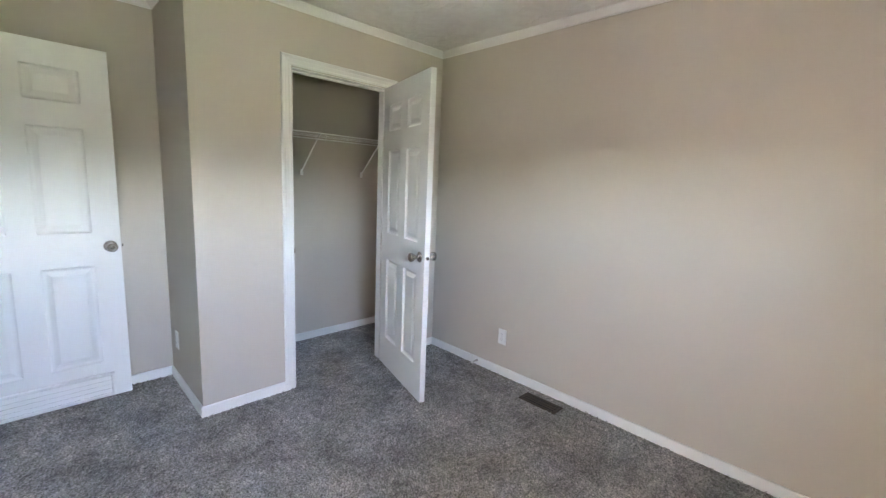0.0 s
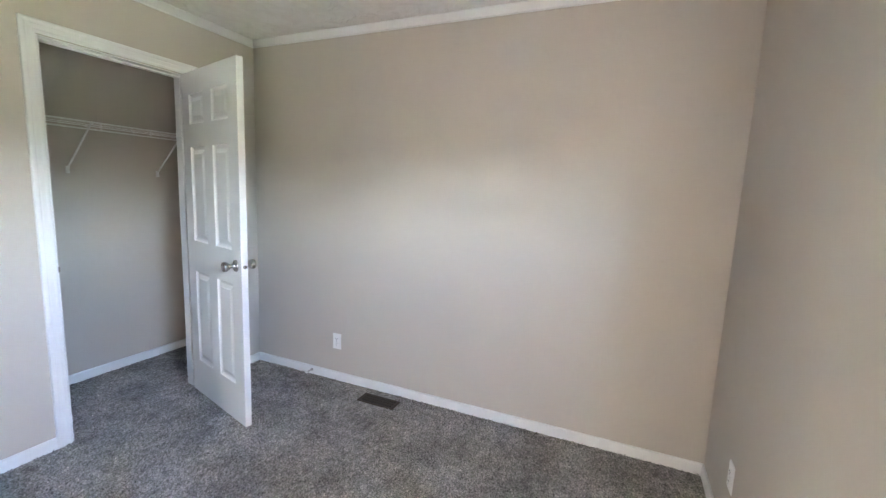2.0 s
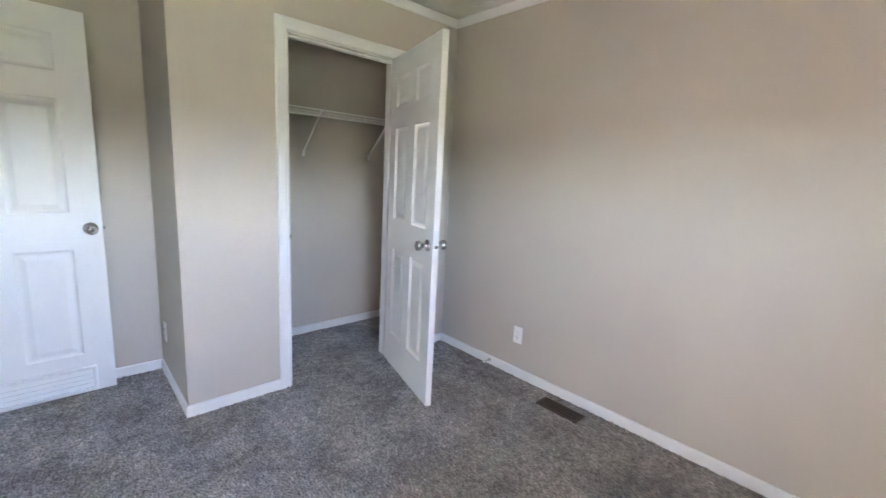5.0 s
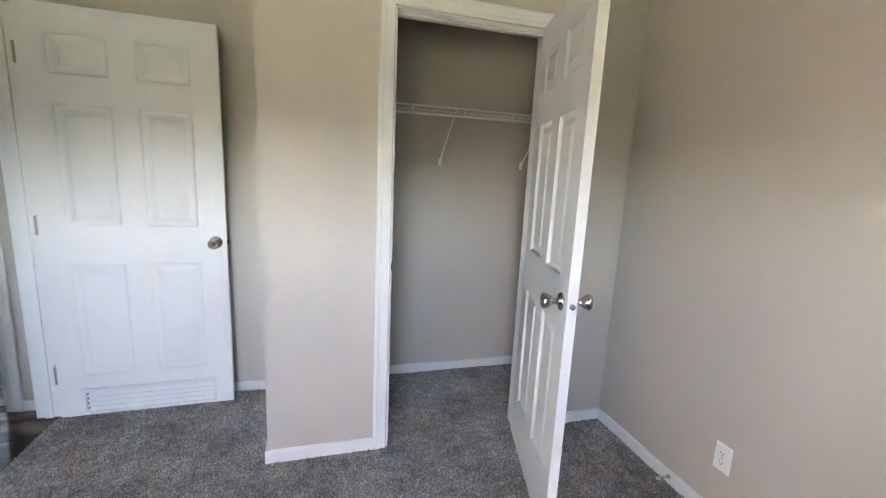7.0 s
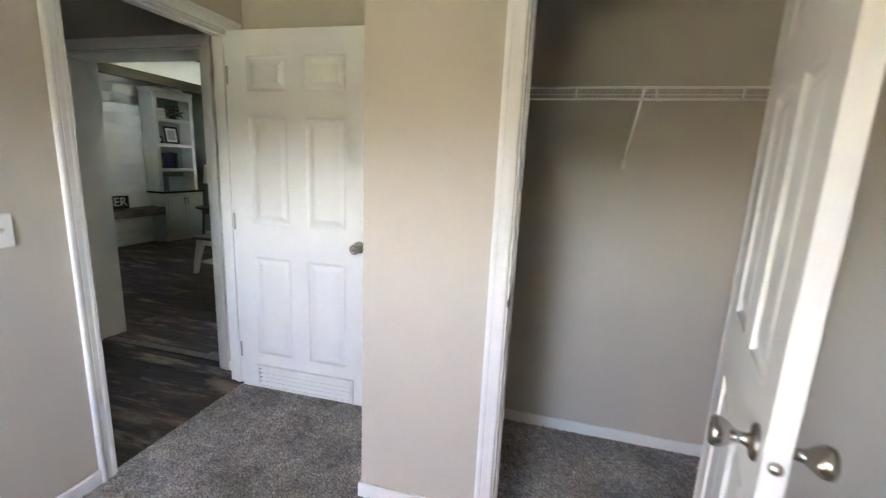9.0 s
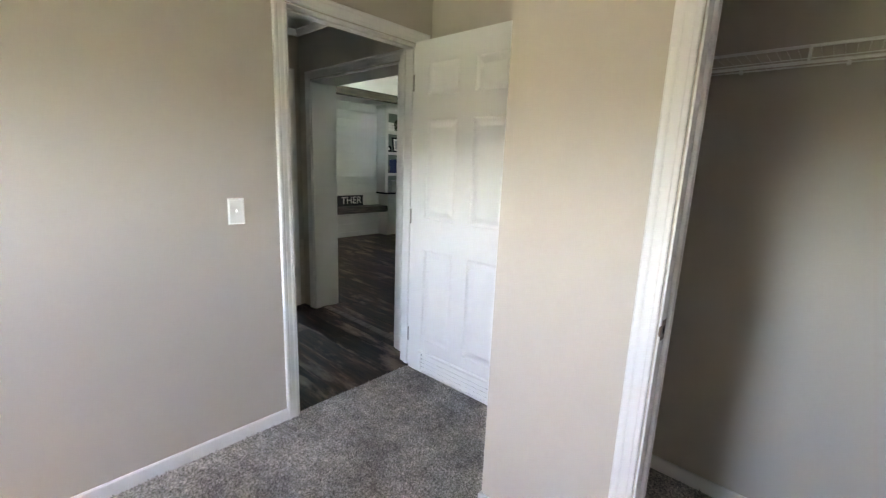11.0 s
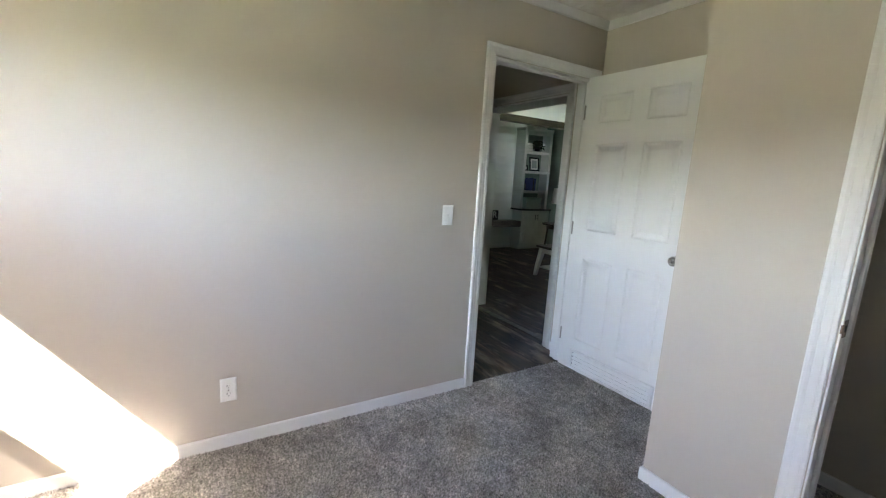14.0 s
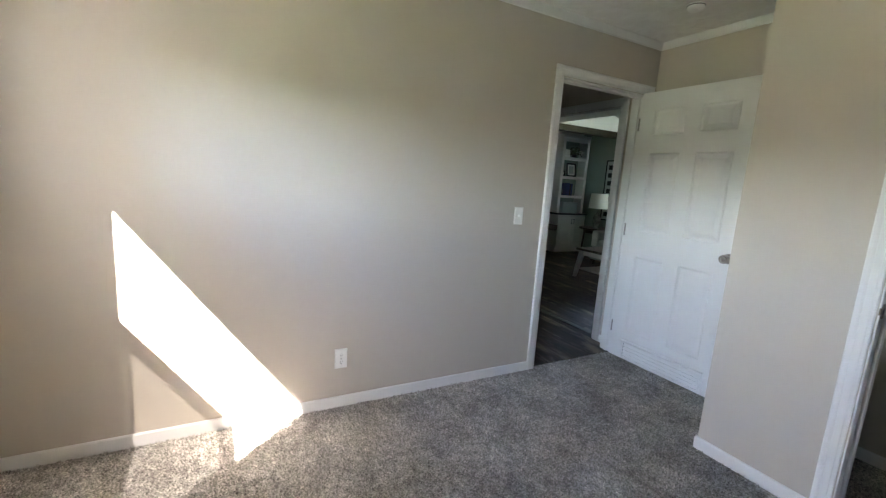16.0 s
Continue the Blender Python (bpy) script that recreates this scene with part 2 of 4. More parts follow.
def lathe(profile, n=24, m=None):
    """Turns (radius, height) about z."""
    bm = bmesh.new()
    rings = []
    for r, z in profile:
        if r < 1e-6:
            rings.append([bm.verts.new((0, 0, z))])
        else:
            rings.append([bm.verts.new((r * math.cos(2 * math.pi * k / n), r * math.sin(2 * math.pi * k / n), z)) for k in range(n)])
    for p, q in zip(rings, rings[1:]):
        for k in range(n):
            j = (k + 1) % n
            if len(p) == 1 and len(q) == 1:
                continue
            if len(p) == 1:
                bm.faces.new((p[0], q[k], q[j]))
            elif len(q) == 1:
                bm.faces.new((p[k], p[j], q[0]))
            else:
                bm.faces.new((p[k], p[j], q[j], q[k]))
    if m:
        bm.transform(m)
    return bm


def rod(bm, a, b, r, n=8):
    a, b = Vector(a), Vector(b)
    m = Matrix.Translation((a + b) / 2) @ (b - a).to_track_quat("Z", "Y").to_matrix().to_4x4()
    bmesh.ops.create_cone(bm, cap_ends=True, segments=n, radius1=r, radius2=r, depth=(b - a).length, matrix=m)
    return bm


def wall(name, axis, p0, p1, u0, u1, z0, z1, holes, material, label):
    """An upright wall with thickness between p0 and p1 along the axis, pierced by holes (u0, u1, z0, z1)."""
    us = sorted({u0, u1, *[v for h in holes for v in h[:2]]})
    zs = sorted({z0, z1, *[v for h in holes for v in h[2:]]})

    def solid(i, k):
        if i < 0 or k < 0 or i >= len(us) - 1 or k >= len(zs) - 1:
            return False
        u, z = (us[i] + us[i + 1]) / 2, (zs[k] + zs[k + 1]) / 2
        return not any(h[0] < u < h[1] and h[2] < z < h[3] for h in holes)

    bm = bmesh.new()
    made = {}

    def v(p, u, z):
        key = (p, u, z)
        if key not in made:
            made[key] = bm.verts.new((p, u, z) if axis == "x" else (u, p, z))
        return made[key]

    for i in range(len(us) - 1):
        for k in range(len(zs) - 1):
            if not solid(i, k):
                continue
            a, b, c, d = us[i], us[i + 1], zs[k], zs[k + 1]
            for p in (p0, p1):
                bm.faces.new((v(p, a, c), v(p, b, c), v(p, b, d), v(p, a, d)))
            for di, dk, q in ((-1, 0, ((a, c), (a, d))), (1, 0, ((b, c), (b, d))), (0, -1, ((a, c), (b, c))), (0, 1, ((a, d), (b, d)))):
                if not solid(i + di, k + dk):
                    (ua, za), (ub, zb) = q
                    bm.faces.new((v(p0, ua, za), v(p0, ub, zb), v(p1, ub, zb), v(p1, ua, za)))
    return tagged(part(name, bm, material), label, "wall", "", "structure")


CASING = [(0.004, 0.0), (0.004, 0.0085), (0.008, 0.0108), (0.017, 0.0112), (0.020, 0.0098), (0.024, 0.0100), (0.040, 0.0130), (0.043, 0.0124), (0.048, 0.0150), (0.053, 0.0166), (0.061, 0.0170), (0.066, 0.0140), (0.066, 0.0)]


def sweep(bm, corners, profile, place, closed=False):
    """Runs the profile (out, up) round corners ((u, z), (du, dz)); place turns (u, z, up) into the world."""
    rows = []
    for (u, z), (du, dz) in corners:
        rows.append([bm.verts.new(place(u + w * du, z + w * dz, d)) for w, d in profile])
    pairs = list(zip(rows, rows[1:])) + ([(rows[-1], rows[0])] if closed else [])
    for a, b in pairs:
        for k in range(len(profile)):
            j = (k + 1) % len(profile)
            bm.faces.new((a[k], a[j], b[j], b[k]))
    if not closed:
        for r in (rows[0], rows[-1]):
            bm.faces.new(r)
    return bm


def door_casing(name, u0, u1, top, place, label, profile=CASING):
    corners = [((u0, 0), (-1, 0)), ((u0, top), (-1, 1)), ((u1, top), (1, 1)), ((u1, 0), (1, 0))]
    return tagged(part(name, sweep(bmesh.new(), corners, profile, place), TRIM), label, "trim", "", "structure")


def strip(name, a, b, way, height, thick, z0, label, material=None):
    """A straight baseboard from a to b on the floor plan; way points into the room."""
    ax, ay = a
    bx, by = b
    wx, wy = way
    prof = [(0, z0), (thick, z0), (thick, z0 + height - 0.006), (thick - 0.004, z0 + height), (0, z0 + height)]
    bm = bmesh.new()
    ends = []
    for x, y in (a, b):
        ends.append([bm.verts.new((x + wx * d, y + wy * d, z)) for d, z in prof])
    for k in range(len(prof)):
        j = (k + 1) % len(prof)
        bm.faces.new((ends[0][k], ends[0][j], ends[1][j], ends[1][k]))
    bm.faces.new(ends[0])
    bm.faces.new(ends[1])
    return tagged(part(name, bm, material or TRIM), label, "baseboard", "", "structure")


def crown(a, b, way, z):
    prof = [(0, z), (0.040, z), (0.039, z - 0.005), (0.030, z - 0.013), (0.016, z - 0.027), (0.008, z - 0.036), (0.007, z - 0.043), (0, z - 0.043)]
    bm = bmesh.new()
    ends = []
    for x, y in (a, b):
        ends.append([bm.verts.new((x + way[0] * d, y + way[1] * d, h)) for d, h in prof])
    for k in range(len(prof)):
        j = (k + 1) % len(prof)
        bm.faces.new((ends[0][k], ends[0][j], ends[1][j], ends[1][k]))
    bm.faces.new(ends[0])
    bm.faces.new(ends[1])
    return tagged(part("trim", bm, TRIM), "white cove trim along the top of the wall", "trim", "", "structure")


# ---- plan of the place ----
H = 2.392
XW, YS, YA, XB, YC = -2.858, -3.047, 0.702, -1.786, 0.755      # west wall, south wall, alcove back, closet corner, closet back
CO = (-1.238, -0.519, 2.030)                                   # closet opening
DO = (-0.216, 0.609, 2.022)                                    # bedroom doorway in the west wall
WO = (-2.465, -1.611, 0.62, 1.916)                             # window opening
HX, HY0, HY1 = -4.46, 0.705, 0.93                               # hall end wall, wall between hall and living room
LX, LY, LE = -7.25, 4.48, -1.60                                # living room: gable wall, back wall, end wall

wall("wall_east", "x", 0.0, 0.12, -3.2, 0.9, -0.1, 2.6, [], WALL, "greige painted plain bedroom wall")
wall("wall_south", "y", YS - 0.15, YS, XW - 0.115, 0.0, -0.1, 2.6, [WO], WALL, "greige painted bedroom wall with one window")
wall("wall_west", "x", XW - 0.115, XW, YS, HY0, 0.0, 2.6, [(DO[0], DO[1], 0.0, DO[2])], WALL, "greige painted bedroom wall with the doorway")
wall("wall_closet", "y", 0.0, 0.105, XB, 0.0, 0.0, H, [(CO[0], CO[1], 0.0, CO[2])], WALL, "greige painted closet front wall with its opening")
wall("wall_closet_side", "x", XB, XB + 0.1, 0.105, YA, 0.0, H, [], WALL, "greige painted side wall of the closet")
wall("wall_alcove", "y", YA, 0.92, XW, XB + 0.1, 0.0, 2.6, [], WALL, "greige painted wall behind the open door")
wall("wall_closet_back", "y", YC, 0.92, XB + 0.1, 0.0, 0.0, 2.6, [], WALL, "greige painted back wall of the closet")
wall("wall_hall", "y", HY0, HY1, -4.70, XW - 0.115 + 0.115, 0.0, 3.4, [(-4.275, -3.145, 0.0, 1.99)], WALL, "greige painted hall wall with a wide cased opening")
wall("wall_hall_end", "x", HX - 0.12, HX, -1.4, HY0, 0.0, 2.6, [(-0.20, 0.59, 0.0, 2.02)], WALL, "greige painted end wall of the hall with a doorway")
wall("wall_hall_south", "y", -1.5, -1.4, HX - 0.12, XW - 0.115, 0.0, 2.6, [], WALL, "greige painted end wall of the hall")
wall("wall_living_gable", "x", LX - 0.12, LX, HY1, LY, -0.1, 3.6, [], SHIP, "white shiplap gable wall of the living room")
wall("wall_living_partition", "y", HY1, HY1 + 0.1, LX, -4.70, 0.0, 3.6, [], SAGE, "grey green painted living room wall")
wall("wall_living_end", "x", LE, LE + 0.12, HY1, LY, -0.1, 3.6, [], SAGE, "grey green painted living room wall")
LW = (-5.92, -4.80, 0.85, 2.05)
wall("wall_living_back", "y", LY, LY + 0.14, LX, LE, -0.1, 3.6, [LW], SAGE, "grey green painted living room wall with a window")
wall("wall_next_room", "x", HX - 1.6, HX - 1.5, -1.5, HY0, 0.0, 2.6, [], WALL, "greige painted wall of the next room")
wall("wall_next_room_side", "y", -1.5, -1.4, HX - 1.5, HX - 0.12, 0.0, 2.6, [], WALL, "greige painted wall of the next room")


def slab(name, a, b, material, label, category):
    return tagged(part(name, box(a, b), material), label, category, "", "structure")


slab("ceiling", (XW, YS, H), (0.0, YA + 0.06, H + 0.1), PLASTER, "off-white stomp textured plaster ceiling", "ceiling")
slab("ceiling_hall", (HX - 1.5, -1.4, H), (XW - 0.115, HY0, H + 0.1), PLASTER, "off-white textured hall ceiling", "ceiling")
bm = bmesh.new()
q = [bm.verts.new(p) for p in ((-6.31, LY, 2.54), (LE, LY, 2.54), (LE, HY1, 3.50), (-6.31, HY1, 3.50), (-6.31, LY, 2.64), (LE, LY, 2.64), (LE, HY1, 3.58), (-6.31, HY1, 3.58))]
for f in ((0, 1, 2, 3), (4, 5, 6, 7), (0, 1, 5, 4), (1, 2, 6, 5), (2, 3, 7, 6), (3, 0, 4, 7)):
    bm.faces.new([q[k] for k in f])
tagged(part("ceiling_living", bm, PLASTER), "white sloping living room ceiling", "ceiling", "", "structure")
slab("ceiling_niche", (LX, HY1, 2.42), (-6.31, LY, 2.52), PLASTER, "white flat ceiling over the built-in niche", "ceiling")
wall("wall_header", "x", -6.31, -6.20, HY1 + 0.1, LY, 2.365, 3.6, [], SHIP, "cream painted header wall above the beam")
slab("roof", (-8.0, -3.6, 3.7), (0.6, 5.2, 3.8), BLACKTOP, "dark shingled roof deck", "roof")
slab("floor_carpet", (XW - 0.02, YS, -0.1), (0.0, YC, 0.0), CARPET, "grey frieze carpet with flecked pile", "carpet")
slab("floor_base", (LX, -1.5, -0.12), (XW - 0.02, LY, -0.012), DARK, "dark floor deck under the planks", "floor")
slab("floor_base_living", (XW - 0.02, HY1, -0.12), (LE, LY, -0.012), DARK, "dark floor deck under the planks", "floor")
slab("ground", (-300, -300, -0.9), (300, 300, -0.75), GRASS, "mown green lawn reaching to the horizon", "ground")

BH = 0.064
for a, b, w in (((-0.0, YS), (0.0, 0.0), (-1, 0)), ((XW, YS), (0, YS), (0, 1)), ((XW, YS), (XW, DO[0] - 0.066), (1, 0)),
                ((XB, 0), (CO[0] - 0.066, 0), (0, -1)), ((CO[1] + 0.066, 0), (0, 0), (0, -1)), ((XB, -0.011), (XB, YA), (-1, 0)),
                ((XW, YA), (XB, YA), (0, -1)), ((XB + 0.1, YC), (0, YC), (0, -1)), ((0, 0.105), (0, YC), (-1, 0)), ((XB + 0.1, 0.105), (XB + 0.1, YC), (1, 0))):
    strip("baseboard", a, b, w, BH, 0.011, 0.0, "white painted baseboard along the carpet")
for a, b, w in (((0, YS), (0, 0), (-1, 0)), ((XW, YS), (0, YS), (0, 1)), ((XW, YS), (XW, YA), (1, 0)), ((XB, 0), (0, 0), (0, -1)), ((XB, -0.05), (XB, YA), (-1, 0)), ((XW, YA), (XB, YA), (0, -1))):
    crown(a, b, w, H)

# casings, jambs and stops of the two openings
door_casing("trim_closet", CO[0], CO[1], CO[2], lambda u, z, d: (u, -d, z), "white moulded casing round the closet opening")
door_casing("trim_doorway", DO[0], DO[1], DO[2], lambda u, z, d: (XW + d, u, z), "white moulded casing round the bedroom doorway")
door_casing("trim_doorway_hall", DO[0], DO[1], DO[2], lambda u, z, d: (XW - 0.115 - d, u, z), "white moulded casing on the hall side")


def jambs(name, u0, u1, top, d0, d1, place, stop, label):
    """Lining boards of an opening, with a stop bead."""
    bm = bmesh.new()

    def put(a, b):
        p, q = place(*a), place(*b)
        block(bm, [min(i, j) for i, j in zip(p, q)], [max(i, j) for i, j in zip(p, q)], 0.0015, 1)

    t = 0.006
    put((u0, 0, d0), (u0 + t, top, d1))
    put((u1 - t, 0, d0), (u1, top, d1))
    put((u0 + t, top - t, d0), (u1 - t, top, d1))
    s0, s1 = stop
    put((u0 + t, 0, s0), (u0 + t + 0.010, top - t, s1))
    put((u1 - t - 0.010, 0, s0), (u1 - t, top - t, s1))
    put((u0 + t + 0.010, top - t - 0.010, s0), (u1 - t - 0.010, top - t, s1))
    return tagged(part(name, bm, TRIM), label, "trim", "", "structure")


jambs("trim_closet_jamb", CO[0], CO[1], CO[2], -0.004, 0.109, lambda u, z, d: (u, d, z), (0.040, 0.070), "white door lining of the closet")
jambs("trim_doorway_jamb", DO[0], DO[1], DO[2], -0.004, 0.119, lambda u, z, d: (XW - d, u, z), (0.042, 0.075), "white door lining of the bedroom doorway")


# ---- doors ----
def panel_bm(w, h, t, relief):
    """A raised door panel with moulded edges on both faces, corner at the origin, in x and z."""
    bm = bmesh.new()
    rings = ((0.0, 0.0), (0.003, 0.0042), (0.009, 0.0082), (0.016, 0.0098), (0.022, 0.0095), (0.036, 0.0055), (0.044, 0.0026), (0.048, 0.0023))
    for side in (0, 1):
        last = None
        for inset, depth in rings:
            y = depth * relief if side == 0 else t - depth * relief
            ring = [bm.verts.new((x, y, z)) for x, z in ((inset, inset), (w - inset, inset), (w - inset, h - inset), (inset, h - inset))]
            if last:
                for k in range(4):
                    bm.faces.new((last[k], last[(k + 1) % 4], ring[(k + 1) % 4], ring[k]))
            last = ring
        bm.faces.new(last)
    return bm


def knob_bm():
    """A tulip knob that stands out along z."""
    return lathe([(0.0, 0.0), (0.033, 0.0), (0.033, 0.004), (0.028, 0.008), (0.015, 0.010), (0.011, 0.016), (0.0105, 0.026), (0.014, 0.034), (0.021, 0.042),
                  (0.0265, 0.052), (0.028, 0.060), (0.0268, 0.0665), (0.0235, 0.0690), (0.0205, 0.0675), (0.0185, 0.0640), (0.0100, 0.0625), (0.0085, 0.0660), (0.0, 0.0670)], 28)


def panel_door(name, m, w, h, t, xs, label, knob_x, relief):
    d = thing(name, m, label, "door", "", "structure")
    rows = ((0.225, 0.815), (1.008, 1.580), (1.712, 1.885))
    bm = bmesh.new()
    ux = sorted({0.0, w, *[v for x in xs for v in x]})
    uz = sorted({0.0, h, *[v for z in rows for v in z]})
    holes = [(*x, *z) for x in xs for z in rows]
    made = {}

    def v(*p):
        if p not in made:
            made[p] = bm.verts.new(p)
        return made[p]

    for i in range(len(ux) - 1):
        for k in range(len(uz) - 1):
            a, b, c, e = ux[i], ux[i + 1], uz[k], uz[k + 1]
            if (a, b, c, e) in holes:
                continue
            for y in (0.0, t):
                bm.faces.new((v(a, y, c), v(b, y, c), v(b, y, e), v(a, y, e)))
    edge = [e for e in bm.edges if e.is_boundary]
    for e in edge:
        p, q = e.verts
        if p.co.y == 0.0:
            bm.faces.new((p, q, v(q.co.x, t, q.co.z) if (q.co.x, t, q.co.z) in made else v(round(q.co.x, 6), t, round(q.co.z, 6)), v(p.co.x, t, p.co.z)))
    part("slab", bm, DOORP, d)
    for x in xs:
        for z in rows:
            p = part("panel", panel_bm(x[1] - x[0], z[1] - z[0], t, relief), DOORP, d)
            p.location = (x[0], 0, z[0])
    for side in (0, 1):
        k = part("knob", knob_bm(), NICKEL, d, "satin nickel tulip knob", True)
        k.matrix_basis = pose(knob_x, 0 if side == 0 else t, 0.925, 90 if side == 0 else -90)
    bolt = lathe([(0.0, 0.0), (0.0105, 0.0), (0.0105, 0.006), (0.007, 0.010), (0.0, 0.011)], 16)
    lb = part("latch_bolt", bolt, NICKEL, d, "round nickel latch bolt", True)
    lb.matrix_basis = pose(w + 0.0015 if knob_x > w / 2 else -0.0015, t / 2, 0.925, 0, 90 if knob_x > w / 2 else -90)
    return d


# closet door: hinged at its east jamb, standing open into the room
cd = panel_door("door_closet", pose(-0.560, -0.008, 0.012, 0, 0, 254.7), 0.712, 2.012, 0.035, ((0.105, 0.300), (0.408, 0.603)),
                "white six-panel closet door standing open", 0.648, 1.35)
# entry door: hinged by the doorway, standing open against the alcove wall
ed = panel_door("door_bedroom", pose(-2.848, 0.563, 0.014, 0, 0, 1.2), 0.813, 2.012, 0.035, ((0.115, 0.345), (0.455, 0.685)),
                "white six-panel bedroom door with low vent grille, standing open", 0.762, 0.85)


# ---- door fittings ----
def louvre_grille(parent):
    """A low white vent grille on the face of the bedroom door."""
    g = part("grille_frame", sweep(bmesh.new(), [((0.098, 0.008), (-1, -1)), ((0.732, 0.008), (1, -1)), ((0.732, 0.152), (1, 1)), ((0.098, 0.152), (-1, 1))],
             [(-0.020, -0.001), (-0.020, 0.008), (-0.015, 0.013), (-0.004, 0.013), (0.0, 0.004), (0.0, -0.001)], lambda u, z, d: (u, -d, z), True), DOORP, parent, "white vent grille frame")
    for k in range(4):
        z = 0.030 + 0.0265 * k
        bm = bmesh.new()
        v = [bm.verts.new(p) for p in ((0.130, -0.0180, z), (0.713, -0.0180, z), (0.713, -0.001, z + 0.0245), (0.130, -0.001, z + 0.0245),
                                       (0.130, 0.001, z + 0.004), (0.713, 0.001, z + 0.004))]
        for q in ((0, 1, 2, 3), (0, 1, 5, 4), (4, 5, 2, 3)):
            bm.faces.new([v[i] for i in q])
        bm.faces.new((v[0], v[3], v[4]))
        bm.faces.new((v[1], v[5], v[2]))
        part("slat", bm, DOORP, g)
        part("slat_gap", box((0.130, -0.0183, z - 0.0006), (0.713, -0.0160, z)), DARK, g)
        part("slot", box((0.120, -0.0015, z + 0.006), (0.126, 0.0005, z + 0.016), 0.001, 1), DARK, g)


louvre_grille(ed)


def hinge(parent, x, y, z):
    """A butt hinge: two leaves and a knuckle, closed up beside the jamb."""
    bm = box((x - 0.0015, y + 0.002, z - 0.045), (x + 0.0005, y + 0.032, z + 0.045), 0.0004, 1)
    leaf = part("hinge_leaf", bm, HINGE, parent, "brushed steel hinge leaf")
    part("knuckle", rod(bmesh.new(), (x - 0.003, y - 0.004, z - 0.045), (x - 0.003, y - 0.004, z + 0.045), 0.0055, 12), HINGE, leaf)
    for dz in (-0.03, 0.0, 0.03):
        part("screw", rod(bmesh.new(), (x - 0.0025, y + 0.016, z + dz), (x - 0.0012, y + 0.016, z + dz), 0.0035, 10), NICKEL, leaf)


for z in (0.235, 1.010, 1.790):
    hinge(ed, 0.0, 0.0, z)
for z in (0.235, 1.010, 1.790):
    bm = box((XW - 0.016, DO[1] - 0.0085, z - 0.031), (XW + 0.001, DO[1] - 0.0055, z + 0.059), 0.0004, 1)
    tagged(part("hinge_plate", bm, HINGE), "brushed steel hinge leaf screwed to the white jamb", "hinge", "hinge leaves of the bedroom door")

sp = thing("strike_plate", pose(CO[0] + 0.0065, 0.018, 0.925), "dark bronzed steel strike plate on the closet jamb", "strike plate")
bm = box((0, -0.016, -0.029), (0.0016, 0.016, 0.029), 0.0006, 1)
part("plate", bm, STRIKE, sp)
part("lip", box((-0.004, -0.026, -0.014), (0.0012, -0.0155, 0.014), 0.001, 1), STRIKE, sp)
part("latch_hole", box((0.0010, -0.008, -0.011), (0.0021, 0.008, 0.011), 0.001, 1), DARK, sp)


# ---- closet wire shelf ----
def wire_shelf():
    s = thing("wire_shelf", pose(0, 0, 0), "white coated wire closet shelf on the back wall", "shelf")
    x0, x1, yf, yb, zt, zb = XB + 0.101, -0.001, 0.445, YC - 0.004, 1.716, 1.672
    part("front_rail", rod(bmesh.new(), (x0, yf, zt), (x1, yf, zt), 0.0048), WIRE, s)
    part("hang_rail", rod(bmesh.new(), (x0, yf - 0.004, zb), (x1, yf - 0.004, zb), 0.0046), WIRE, s)
    part("back_rail", rod(bmesh.new(), (x0, yb - 0.006, zt + 0.004), (x1, yb - 0.006, zt + 0.004), 0.0026), WIRE, s)
    part("middle_rail", rod(bmesh.new(), (x0, (yf + yb) / 2, zt - 0.001), (x1, (yf + yb) / 2, zt - 0.001), 0.0018), WIRE, s)
    bm = bmesh.new()
    n = int((x1 - x0) / 0.0254)
    for k in range(n + 1):
        x = x0 + 0.005 + k * 0.0254
        rod(bm, (x, yf, zt - 0.002), (x, yb, zt + 0.003), 0.0006, 5)
    tagged(part("deck", bm, WIRE, s), kind="stuff")
    x = -1.656
    while x < -0.02:
        part("post", box((x - 0.004, yf - 0.006, zb - 0.002), (x + 0.004, yf - 0.001, zt + 0.002), 0.0012, 1), WIRE, s)
        x += 0.2955
    for x in (-1.378, -0.813, -0.248):
        b = part("bracket", rod(bmesh.new(), (x, yf + 0.012, zt - 0.008), (x - 0.004, yb - 0.012, 1.440), 0.0052, 8), WIRE, s)
        part("bracket_hook", box((x - 0.006, yf - 0.007, zt - 0.014), (x + 0.006, yf + 0.018, zt + 0.005), 0.002, 1), WIRE, b)
        part("bracket_foot", box((x - 0.012, yb - 0.014, 1.405), (x + 0.006, yb, 1.452), 0.002, 1), WIRE, b)
    for k in range(6):
        x = x0 + 0.12 + k * 0.29
        part("wall_clip", box((x - 0.006, yb - 0.012, zt - 0.004), (x + 0.006, yb + 0.004, zt + 0.010), 0.002, 1), WIRE, s)
    return s


wire_shelf()


# ---- outlets, switch, register, stop, detector ----
def plate_bm(w=0.070, h=0.115, d=0.006):
    bm = bmesh.new()
    rows = []
    for inset, y in ((0.0, 0.0), (0.0005, -d * 0.45), (0.006, -d)):
        rows.append([bm.verts.new((x, y, z)) for x, z in ((-w / 2 + inset, -h / 2 + inset), (w / 2 - inset, -h / 2 + inset), (w / 2 - inset, h / 2 - inset), (-w / 2 + inset, h / 2 - inset))])
    for a, b in zip(rows, rows[1:]):
        for k in range(4):
            bm.faces.new((a[k], a[(k + 1) % 4], b[(k + 1) % 4], b[k]))
    bm.faces.new(rows[-1])
    bm.faces.new(rows[0])
    return bm


